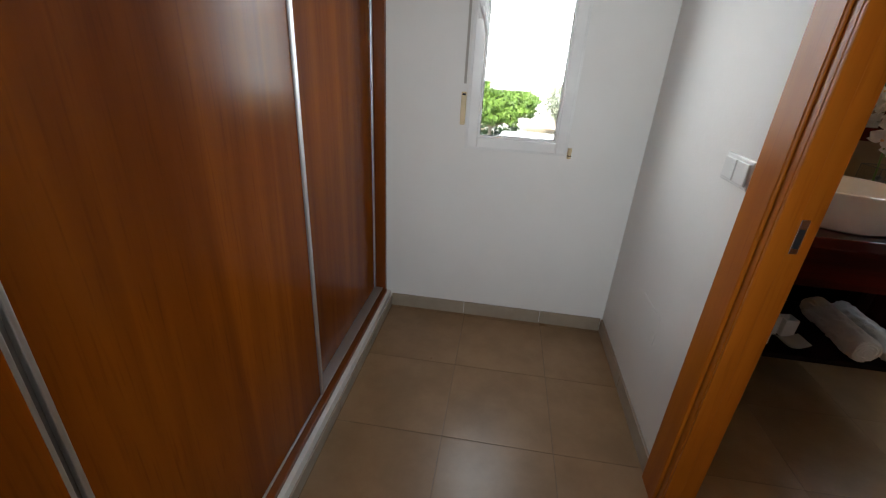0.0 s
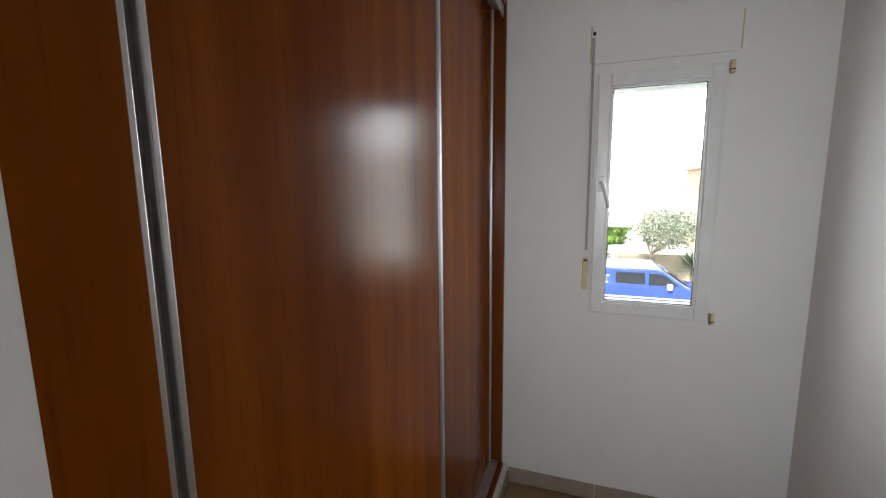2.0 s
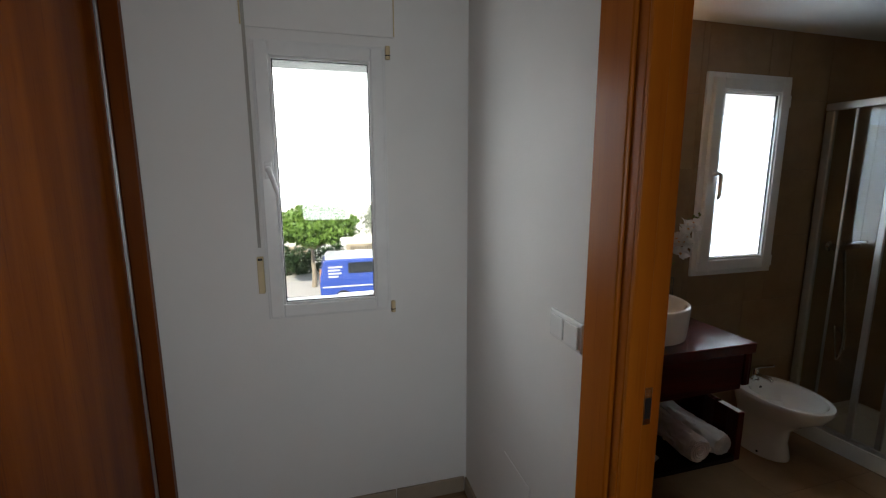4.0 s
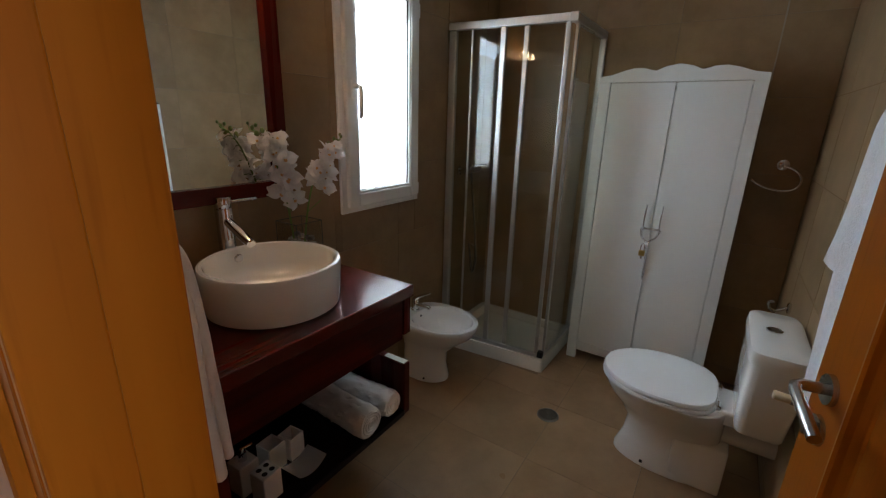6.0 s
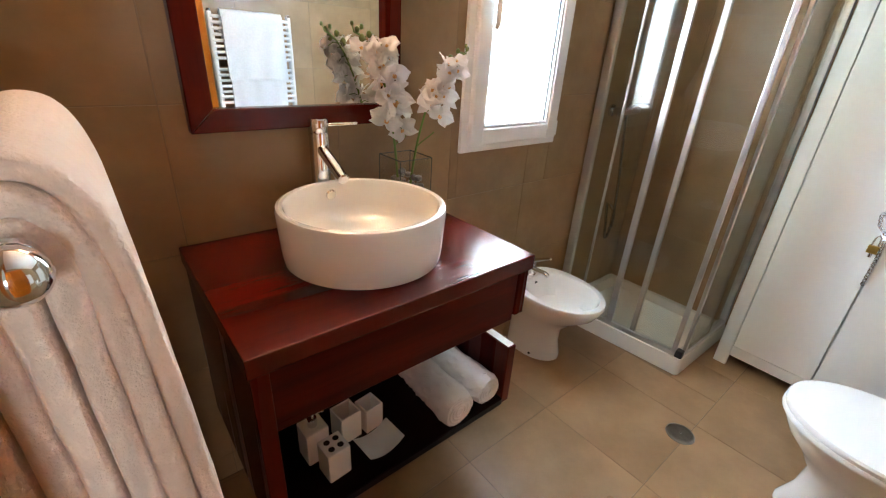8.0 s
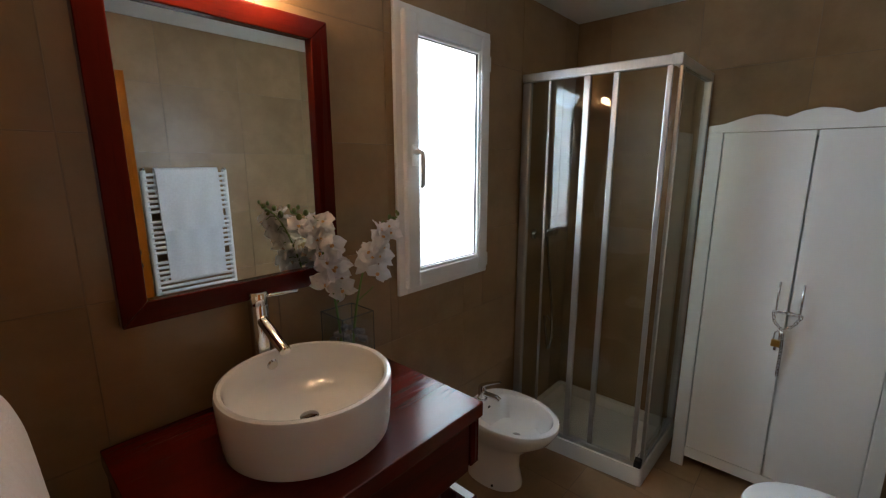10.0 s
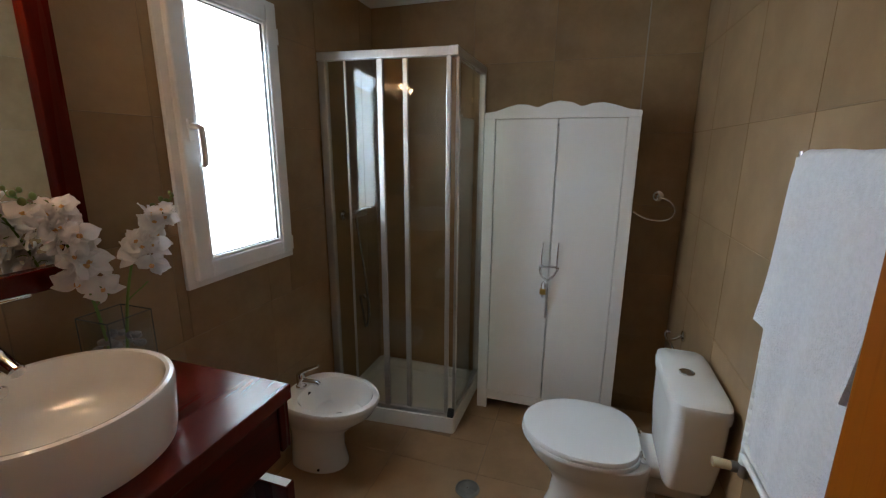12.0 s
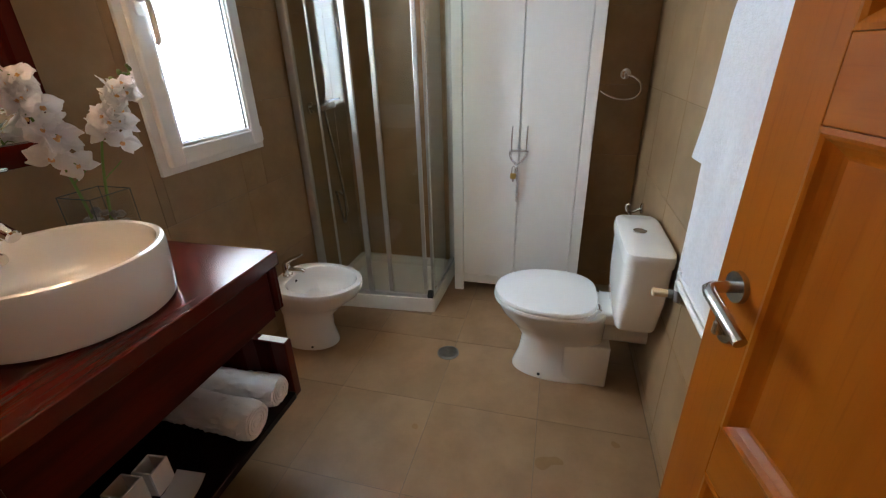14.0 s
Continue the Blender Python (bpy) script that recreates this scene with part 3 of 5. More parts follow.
part("turn_knob", B(HU - 0.006, HU + 0.006, T1 + 0.007, T1 + 0.022, 0.980, 1.004, 0.003), "steel", kp)
part("lock_plate", B(LW + 0.0002, LW + 0.0015, T0 + 0.008, T0 + 0.028, 0.94, 1.14), "steel", dr)

# ---- bathroom window ----
w3 = thing("window_3", 3.467, 2.95, 1.04, "white plastic bathroom window with frosted glass", "window", kind="structure")
part("casing", ring(3.184, 3.751, 1.039, 2.111, 0.040, 2.938, 2.954, 0.003), "pvc", w3)
part("window_frame", ring(3.2005, 3.7345, 1.056, 2.0945, 0.03, 2.956, 3.02, 0.003), "pvc", w3)
sash = part("sash", ring(3.212, 3.723, 1.067, 2.083, 0.062, 2.914, 2.9375, 0.006), "pvc", w3)
part("glazing_bead", ring(3.2742, 3.6608, 1.1292, 2.0208, 0.012, 2.920, 2.9376, 0.003), "pvc", sash)
part("gasket", ring(3.2864, 3.6486, 1.1414, 2.0086, 0.0025, 2.928, 2.9376, 0.0), "gasket", sash)
pane = part("pane", B(3.2864, 3.6486, 2.938, 2.944, 1.1414, 2.0086), "frost", w3, "frosted glass pane")
pane.visible_shadow = False
lv = part("lever", tube([(3.248, 2.913, 1.595), (3.250, 2.885, 1.595), (3.254, 2.874, 1.590), (3.255, 2.872, 1.57), (3.255, 2.872, 1.475), (3.253, 2.880, 1.465)], [0.011, 0.011, 0.010, 0.010, 0.0095, 0.008], 10), "pvc", w3, "white window lever", smooth=True)
part("lever_plate", B(3.234, 3.262, 2.906, 2.9135, 1.545, 1.62, 0.004), "pvc", lv)
for z in (1.075, 1.95):
    part("hinge", tube([(3.731, 2.928, z), (3.731, 2.928, z + 0.06)], 0.009, 10), "pvc", w3, smooth=True)

# ---- shower ----
FA, FB, FC = Vector((4.06, 2.950, 0)), Vector((4.113, 2.262, 0)), Vector((4.648, 2.250, 0))
sh = thing("shower_enclosure", 4.35, 2.6, 0.1, "corner shower with sliding glass panels in aluminium frames", "shower")
tr = thing("shower_tray", 4.36, 2.6, 0.0, "raised white acrylic shower tray on the tiled floor", "shower tray")
outer = [(4.03, 2.953), (4.088, 2.236), (4.648, 2.224), (4.648, 2.953)]


def inset(poly, d):
    cx, cy = sum(p[0] for p in poly) / len(poly), sum(p[1] for p in poly) / len(poly)
    return [(cx + (x - cx) * (1 - d), cy + (y - cy) * (1 - d)) for x, y in poly]


def rounded(poly, r, n=5):
    out = []
    for i, p in enumerate(poly):
        a, b, c = Vector(poly[i - 1]), Vector(p), Vector(poly[(i + 1) % len(poly)])
        u, w = (a - b).normalized(), (c - b).normalized()
        for k in range(n + 1):
            t = k / n
            q = (b + u * r) * (1 - t) ** 2 + b * 2 * t * (1 - t) + (b + w * r) * t ** 2
            out.append((q.x, q.y))
    return out


lay = [(0.0, 0.0), (0.0, 0.075), (0.012, 0.088), (0.12, 0.088), (0.16, 0.070), (0.20, 0.045), (0.9, 0.038)]
part("basin", rings_mesh([[(x, y, z) for x, y in rounded(inset(outer, d), 0.02)] for d, z in lay]), "acrylic", tr, smooth=True)
ZT, ZB = 1.985, 0.100


def along(a, b, s, off=0.0):
    d = (b - a)
    n = Vector((d.y, -d.x, 0)).normalized()
    return a + d * s + n * off


def post(a, b, s, off, w, t, z0, z1, bev=0.003):
    """An upright bar w wide and t deep at a share s of the line from a to b."""
    d = (b - a).normalized()
    n = Vector((d.y, -d.x, 0))
    c = along(a, b, s, off)
    q = [c - d * w / 2 - n * t / 2, c + d * w / 2 - n * t / 2, c + d * w / 2 + n * t / 2, c - d * w / 2 + n * t / 2]
    return prism([(p.x, p.y) for p in q], z0, z1, "z", bev)


def bar(a, b, s0, s1, off, t, z0, z1, bev=0.003):
    d = (b - a).normalized()
    n = Vector((d.y, -d.x, 0))
    p, q = along(a, b, s0, off), along(a, b, s1, off)
    o = [p - n * t / 2, q - n * t / 2, q + n * t / 2, p + n * t / 2]
    return prism([(v.x, v.y) for v in o], z0, z1, "z", bev)


def pane_between(a, b, s0, s1, off, z0, z1, parent, holder=None):
    return part("glass_panel", bar(a, b, s0, s1, off, 0.005, z0, z1, 0.0), "glass_shower", parent, "clear shower glass")


for a, b in ((FA, FB), (FB, FC)):
    fx = FA is a
    part("top_rail", bar(a, b, 0.0, 1.0, 0.0, 0.036, ZT - 0.04, ZT, 0.005), "alu", sh, "aluminium top rail")
    part("bottom_rail", bar(a, b, 0.0, 1.0, 0.0, 0.030, 0.089, ZB + 0.014, 0.004), "alu", sh)
    wallend, corner = (0.02, 0.98) if fx else (0.975, 0.02)
    part("wall_profile", post(a, b, 0.036 if fx else wallend, 0, 0.046 if fx else 0.024, 0.034, ZB + 0.015, ZT - 0.041, 0.008 if fx else 0.003), "alu", sh)
    if fx:
        part("fixed_edge", post(a, b, 0.205, -0.0015, 0.012, 0.012, ZB + 0.015, ZT - 0.041), "alu", sh)
        pane_between(a, b, 0.07, 0.645, -0.0015, ZB + 0.016, ZT - 0.042, sh)
        part("fixed_edge", post(a, b, 0.655, -0.0015, 0.026, 0.018, ZB + 0.015, ZT - 0.041), "alu", sh)
        pane_between(a, b, 0.67, 0.955, 0.010, ZB + 0.016, ZT - 0.042, sh)
        part("door_profile", post(a, b, 0.475, 0.010, 0.030, 0.018, ZB + 0.015, ZT - 0.041), "alu", sh)
        part("door_profile", post(a, b, 0.965, 0.010, 0.022, 0.016, ZB + 0.015, ZT - 0.041), "alu", sh)
    else:
        p = pane_between(a, b, 0.59, 0.96, -0.0015, ZB + 0.016, ZT - 0.042, sh)
        p = pane_between(a, b, 0.05, 0.58, 0.010, ZB + 0.016, ZT - 0.042, sh)
        for s, o in ((0.05, 0.010),):
            part("door_profile", post(a, b, s, o, 0.022, 0.016, ZB + 0.015, ZT - 0.041), "alu", sh)
part("corner_cap", post(FA, FB, 1.0, 0.0, 0.044, 0.044, ZT - 0.042, ZT + 0.002, 0.006), "alu", sh)
part("roller_foot", post(FA, FB, 1.0, 0.0, 0.034, 0.034, 0.0895, ZB + 0.03, 0.004), "gasket", sh, "dark corner foot")

hs = thing("shower_hose", 4.29, 2.93, 1.16, "grey flexible shower hose hanging from a wall mixer", "shower hose")
part("mixer", tube([(4.20, 2.90, 1.16), (4.38, 2.90, 1.16)], 0.021, 16), "chrome", hs, "chrome wall mixer", smooth=True)
for x in (4.22, 4.36):
    part("inlet", tube([(x, 2.9545, 1.16), (x, 2.945, 1.16), (x, 2.944, 1.16), (x, 2.915, 1.16)], [0.03, 0.03, 0.014, 0.014], 16), "chrome", hs, smooth=True)
part("mixer_lever", tube([(4.29, 2.895, 1.182), (4.29, 2.85, 1.20), (4.29, 2.80, 1.205)], [0.014, 0.008, 0.007], 10), "chrome", hs, smooth=True)
pts = []
for k in range(25):
    t = k / 24
    pts.append((4.29 + 0.03 * t + 0.06 * math.sin(t * math.pi * 1.1), 2.905 - 0.02 * math.sin(t * math.pi), 1.14 - 0.70 * math.sin(t * math.pi * 0.62) ** 0.9 if t < 0.8 else 1.14 - 0.70 * math.sin(0.8 * math.pi * 0.62) ** 0.9 + (t - 0.8) * 1.1))
part("hose", tube(pts, 0.008, 10), "steel", hs, smooth=True)
hh = part("handset", tube([(4.405, 2.94, 0.62), (4.39, 2.90, 0.60), (4.375, 2.885, 0.50)], [0.012, 0.013, 0.010], 12), "chrome", hs, smooth=True)
# a reflective streak on the tiles, made as a thin pale strip
tm = thing("corner_streak", 4.645, 1.41, 0.0, "thin pale upright strip standing for a reflection on the tiles", "trim", kind="structure")
part("streak_strip", B(4.645, 4.6498, 1.407, 1.413, 1.70, CEIL_B - 0.001, 0.001), "skirt", tm)

# ---- vanity ----
TOP = 0.884
vn = thing("vanity_unit", 2.62, 2.67, 0.317, "wall-hung dark red mahogany vanity with an open lower shelf", "vanity")
part("top", B(2.228, 3.010, 2.398, 2.9535, TOP - 0.045, TOP, 0.003), "mahog", vn)
part("side_panel", B(2.234, 2.270, 2.408, 2.9535, 0.318, TOP - 0.0455, 0.003), "mahog_v", vn)
part("side_panel", B(2.968, 3.004, 2.408, 2.9535, 0.690, TOP - 0.0455, 0.003), "mahog_v", vn)
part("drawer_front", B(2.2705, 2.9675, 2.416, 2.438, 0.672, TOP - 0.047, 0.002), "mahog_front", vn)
part("carcass", B(2.2705, 2.9675, 2.4385, 2.9535, 0.69, 0.712), "mahog", vn)
# both inner boards carry the recess's shade in their colour
part("back_panel", B(2.2705, 2.98, 2.93, 2.9535, 0.346, 0.6895), "mahog_shaded", vn)
part("shelf", B(2.2705, 2.9865, 2.420, 2.9295, 0.318, 0.345, 0.003), "mahog_shaded", vn)
part("shelf_end", B(2.987, 3.022, 2.424, 2.9535, 0.318, 0.549, 0.003), "mahog_v", vn)
part("end_cap", B(2.991, 3.018, 2.430, 2.53, 0.5495, 0.5505, 0.0), "lacquer", vn, "pale top edge of the shelf end")

# ---- basin and tap ----
CX, CY, R = 2.615, 2.662, 0.213
bs = thing("wash_basin", CX, CY, TOP, "round white ceramic vessel basin standing on the vanity", "basin")
prof = [(0.05, TOP), (R - 0.018, TOP), (R - 0.010, TOP + 0.006), (R - 0.006, TOP + 0.03), (R, TOP + 0.138), (R - 0.003, TOP + 0.146), (R - 0.010, TOP + 0.149),
        (R - 0.018, TOP + 0.146), (R - 0.022, TOP + 0.137), (R - 0.030, TOP + 0.075), (R - 0.055, TOP + 0.045), (R - 0.10, TOP + 0.032), (0.03, TOP + 0.028)]
part("bowl", lathe(CX, CY, prof, 72), "ceramic", bs, smooth=True)
part("drain", lathe(CX, CY, [(0.024, TOP + 0.0285), (0.024, TOP + 0.032), (0.019, TOP + 0.034), (0.006, TOP + 0.034)], 24), "chrome", bs, "chrome basin drain", smooth=True)
part("overflow", tube([(CX, CY + R - 0.0265, TOP + 0.112), (CX, CY + R - 0.033, TOP + 0.111)], [0.016, 0.013], 24), "chrome", bs, "round chrome overflow ring", smooth=True)
tp = thing("basin_tap", CX, 2.905, TOP, "tall chrome basin mixer tap behind the bowl", "tap")
part("column", lathe(CX, 2.905, [(0.033, TOP), (0.033, TOP + 0.006), (0.0275, TOP + 0.008), (0.0275, 1.160), (0.0265, 1.163), (0.0280, 1.165), (0.0280, 1.197), (0.025, 1.201)], 28), "chrome", tp, smooth=True)
part("spout", tube([(CX, 2.89, 1.120), (CX, 2.765, 1.062), (CX, 2.762, 1.0605)], [0.0165, 0.0165, 0.013], 18), "chrome", tp, smooth=True)
part("tap_lever", tube([(CX + 0.015, 2.90, 1.182), (CX + 0.10, 2.872, 1.186), (CX + 0.103, 2.871, 1.186)], [0.0052, 0.0052, 0.004], 10), "chrome", tp, smooth=True)

# ---- mirror and lamp ----
mr = thing("wall_mirror", 2.60, 2.95, 1.175, "large mirror in a wide dark red mahogany frame", "mirror")
FX0, FX1, FZ0, FZ1, FW = 2.303, 2.897, 1.175, 1.965, 0.056
for q in ([(FX0, FZ0), (FX1, FZ0), (FX1 - FW, FZ0 + FW), (FX0 + FW, FZ0 + FW)], [(FX0, FZ1), (FX0 + FW, FZ1 - FW), (FX1 - FW, FZ1 - FW), (FX1, FZ1)],
          [(FX0, FZ0 + 0.001), (FX0 + FW, FZ0 + FW), (FX0 + FW, FZ1 - FW), (FX0, FZ1 - 0.001)], [(FX1, FZ0 + 0.001), (FX1, FZ1 - 0.001), (FX1 - FW, FZ1 - FW), (FX1 - FW, FZ0 + FW)]):
    flat = abs(q[0][1] - q[1][1]) < 0.002 or abs(q[0][1] - q[3][1]) < 0.002
    part("frame_side", prism(q, 2.916, 2.9535, "y", 0.003), "mahog" if flat else "mahog_v", mr)
part("mirror_glass", B(FX0 + FW - 0.004, FX1 - FW + 0.004, 2.934, 2.939, FZ0 + FW - 0.004, FZ1 - FW + 0.004), "mirror", mr, "silvered mirror glass")
ml = thing("mirror_lamp", 2.60, 2.95, 2.02, "lit wall lamp with a warm frosted tube above the mirror", "lamp")
part("base", B(2.54, 2.66, 2.935, 2.9535, 1.99, 2.05, 0.005), "chrome", ml)
part("arm", tube([(2.60, 2.936, 2.02), (2.60, 2.895, 2.018)], 0.012, 12), "chrome", ml, smooth=True)
part("collar", tube([(2.575, 2.87, 2.012), (2.625, 2.87, 2.012)], 0.026, 20), "chrome", ml, smooth=True)
part("tube_shade", tube([(2.6255, 2.87, 2.012), (2.745, 2.87, 2.012), (2.755, 2.87, 2.012)], [0.023, 0.023, 0.017], 20), "tube", ml, "glowing frosted glass tube", smooth=True)
part("tube_shade", tube([(2.5745, 2.87, 2.012), (2.455, 2.87, 2.012), (2.445, 2.87, 2.012)], [0.023, 0.023, 0.017], 20), "tube", ml, "glowing frosted glass tube", smooth=True)

# ---- orchids in a glass vase ----
vs = thing("glass_vase", 2.885, 2.865, TOP, "square clear glass vase with dark pebbles", "vase")
VX0, VX1, VY0, VY1, VZ = 2.825, 2.945, 2.805, 2.925, 1.078


def square(d, z):
    return [(VX0 + d, VY0 + d, z), (VX1 - d, VY0 + d, z), (VX1 - d, VY1 - d, z), (VX0 + d, VY1 - d, z)]


part("glass_body", rings_mesh([square(0, TOP), square(0, VZ), square(0.004, VZ), square(0.004, TOP + 0.008)]), "glass_vase", vs)
rnd = random.Random(4)
for i, (a, b) in enumerate(((VX0, VY0), (VX1, VY0), (VX1, VY1), (VX0, VY1))):
    a2, b2 = ((VX1, VY0), (VX1, VY1), (VX0, VY1), (VX0, VY0))[i]
    part("glass_edge", tube([(a, b, TOP + 0.002), (a, b, VZ)], 0.0014, 6), "glass_edge", vs, "dark ground glass edge")
    part("glass_edge", tube([(a, b, VZ), (a2, b2, VZ)], 0.0015, 6), "glass_edge", vs, "dark ground glass edge")
for k in range(46):
    lvl = k // 9
    part("pebble", ball(rnd.uniform(VX0 + 0.02, VX1 - 0.02), rnd.uniform(VY0 + 0.02, VY1 - 0.02), TOP + 0.019 + 0.026 * lvl, 0.0135,
                        rnd.uniform(0.8, 1.15), rnd.uniform(0.8, 1.15), rnd.uniform(0.7, 1.0), sub=1), "pebble", vs, smooth=True)


def petal(bm, angle, length, width, lift, curl, cup, wave, seed):
    """One petal from the flower's heart outwards: narrow at the base, broad past the middle, with a wavy edge."""
    ca, sa = math.cos(angle), math.sin(angle)
    rows = []
    for i in range(8):
        t = i / 7
        w = width * max(0.10, math.sin(math.pi * (0.06 + 0.90 * t ** 0.85))) ** 0.75
        row = []
        for j in range(7):
            q = j / 3 - 1
            z = lift * t - curl * t * t + cup * q * q * width + wave * noise.noise((t * 3 + seed, q * 2, seed * 0.7))
            r = length * t * (1 - 0.10 * q * q * t)
            row.append(bm.verts.new((ca * r - sa * w * q, sa * r + ca * w * q, z)))
        rows.append(row)
    for i in range(7):
        for j in range(6):
            bm.faces.new((rows[i][j], rows[i][j + 1], rows[i + 1][j + 1], rows[i + 1][j]))


def flower(parent, m, s, rnd):
    bm = bmesh.new()
    for k in range(3):
        petal(bm, math.pi / 2 + 2 * math.pi * k / 3 + rnd.uniform(-0.12, 0.12), 0.033 * s, 0.0115 * s, -0.001, rnd.uniform(0.004, 0.016) * s, rnd.uniform(-0.1, 0.25), 0.004 * s, rnd.uniform(0, 50))
    for k in range(2):
        petal(bm, math.pi * k + (0.16 if k == 0 else -0.16) + rnd.uniform(-0.1, 0.1), 0.035 * s, 0.0185 * s, 0.007 * s, rnd.uniform(-0.004, 0.016) * s, rnd.uniform(-0.15, 0.3), 0.006 * s, rnd.uniform(0, 50))
    bmesh.ops.solidify(bm, geom=bm.faces[:], thickness=0.0008)
    bmesh.ops.transform(bm, matrix=m, verts=bm.verts)
    f = part("flower", bm, "petal", parent, smooth=True)
    bm = ball(0, -0.004 * s, 0.006 * s, 0.0036 * s, 0.8, 1.3, 1.0, sub=1)
    petal(bm, -math.pi / 2 - 0.5, 0.008 * s, 0.003 * s, 0.006 * s, 0.0, 0.3, 0.0, 1.0)
    petal(bm, -math.pi / 2 + 0.5, 0.008 * s, 0.003 * s, 0.006 * s, 0.0, 0.3, 0.0, 2.0)
    bmesh.ops.transform(bm, matrix=m, verts=bm.verts)
    part("lip", bm, "lip", f, "yellow and orange orchid lip", smooth=True)


def bezier(ps, n):
    p = [Vector(q) for q in ps]
    out = []
    for k in range(n + 1):
        t = k / n
        out.append(p[0] * (1 - t) ** 3 + p[1] * 3 * t * (1 - t) ** 2 + p[2] * 3 * t * t * (1 - t) + p[3] * t ** 3)
    return out


def orchid(ps, count, seed, first, tilt):
    rnd = random.Random(seed)
    line = bezier(ps, 30)
    o = thing("orchid", *ps[0], "white artificial orchid spray with green buds", "flower", "orchids in the vase")
    part("stem", tube(line, [0.0045 - 0.0025 * k / 30 for k in range(31)], 8), "stem", o, smooth=True)
    lower = line[9]
    part("side_stem", tube(bezier([lower, lower + Vector((0.01, -0.01, 0.02)), lower + Vector((0.03, -0.02, 0.03)), lower + Vector((0.045, -0.03, 0.05))], 6), 0.0018, 6), "stem", o, smooth=True)
    for k in range(count):
        t = first + (0.88 - first) * k / (count - 1)
        c = line[int(t * 30)]
        side = -1 if k % 2 else 1
        yaw, pitch = rnd.uniform(-75, 65) + tilt, rnd.uniform(35, 105)
        s = rnd.uniform(1.15, 1.4) * (1.1 - 0.25 * (k / count))
        pos = c + Vector((side * rnd.uniform(0.008, 0.032), rnd.uniform(-0.045, -0.012), rnd.uniform(-0.016, 0.012)))
        part("pedicel", tube([c, (c + pos) / 2 + Vector((0, 0, 0.006)), pos + Vector((0, 0.004, 0))], 0.0014, 6), "stem", o)
        flower(o, Matrix.Translation(pos) @ Euler((radians(pitch), radians(rnd.uniform(-35, 35)), radians(yaw))).to_matrix().to_4x4(), s, rnd)
    for k in range(6):
        c = line[min(30, 25 + k)]
        off = Vector((0.018 * (-1 if k % 2 else 1) * (1 - k / 9), -0.006, 0.004 + 0.003 * k))
        r = 0.0105 * (1 - k / 10)
        part("bud", ball(*(c + off), r, 0.9, 0.9, 1.2), "bud", o, smooth=True)
        part("pedicel", tube([c, c + off], 0.0011, 6), "stem", o)


orchid([(2.862, 2.862, TOP + 0.02), (2.845, 2.86, 1.14), (2.795, 2.835, 1.40), (2.705, 2.85, 1.42)], 17, 3, 0.42, -12)
orchid([(2.900, 2.868, TOP + 0.02), (2.915, 2.86, 1.14), (2.925, 2.80, 1.35), (3.015, 2.755, 1.385)], 14, 8, 0.52, 10)

# ---- things on the vanity shelf ----
Z = 0.3455


def block(name, label, cat, x, y, w, d, h, rot, hollow):
    o = new(name)
    o.empty_display_size = 0.03
    o.matrix_world = pose(x, y, Z, 0, 0, rot)
    ORIG[o.name] = Vector((0, 0, 0))
    tagged(o, label, cat, "bathroom accessory set")
    if hollow:
        t = 0.005
        bm = B(-w / 2, w / 2, -d / 2, d / 2, 0, 0.008, 0.002)
        for b in ((-w / 2, w / 2, -d / 2, -d / 2 + t), (-w / 2, w / 2, d / 2 - t, d / 2), (-w / 2, -w / 2 + t, -d / 2 + t, d / 2 - t), (w / 2 - t, w / 2, -d / 2 + t, d / 2 - t)):
            B(*b, 0.004, h, 0.0018, bm=bm)
        part("cup", bm, "ceramic", o)
    else:
        part("body", B(-w / 2, w / 2, -d / 2, d / 2, 0, h, 0.004), "ceramic", o)
    return o


block("toothbrush_cup", "square white ceramic toothbrush cup", "cup", 2.504, 2.597, 0.064, 0.064, 0.095, 5, True)
block("toothbrush_cup", "small square white ceramic cup", "cup", 2.577, 2.592, 0.060, 0.060, 0.085, 7, True)
hb = block("toothbrush_holder", "square white ceramic toothbrush holder with round holes", "holder", 2.424, 2.508, 0.064, 0.064, 0.098, 4, False)
for dx in (-0.013, 0.013):
    for dy in (-0.013, 0.013):
        bm = bmesh.new()
        bmesh.ops.create_circle(bm, cap_ends=True, segments=16, radius=0.0085, matrix=Matrix.Translation((dx, dy, 0.0985)))
        # black disc on the solid top, the hole's darkness as colour
        part("hole_shade", bm, "dark", hb)
pb = block("soap_dispenser", "square white ceramic soap dispenser with chrome pump", "dispenser", 2.402, 2.588, 0.064, 0.064, 0.11, 3, False)
part("pump", tube([(0, 0, 0.11), (0, 0, 0.135), (0, 0, 0.136), (0, 0, 0.15)], [0.013, 0.013, 0.006, 0.006], 14), "chrome", pb, "chrome pump", smooth=True)
part("nozzle", tube([(0, 0, 0.15), (0.03, -0.01, 0.152)], 0.004, 8), "chrome", pb, smooth=True)
sd = new("soap_dish")
sd.matrix_world = pose(2.560, 2.508, Z, 0, 0, 5)
ORIG[sd.name] = Vector((0, 0, 0))
tagged(sd, "shallow curved white ceramic soap dish", "dish", "bathroom accessory set")
bm = bmesh.new()
rows = [[bm.verts.new((-0.06 + 0.12 * i / 10, -0.045 + 0.09 * j, 0.006 + 0.022 * ((i - 5) / 5) ** 2)) for j in (0, 1)] for i in range(11)]
for i in range(10):
    bm.faces.new((rows[i][0], rows[i + 1][0], rows[i + 1][1], rows[i][1]))
bmesh.ops.solidify(bm, geom=bm.faces[:], thickness=0.006)
part("tray", bm, "ceramic", sd, smooth=True)


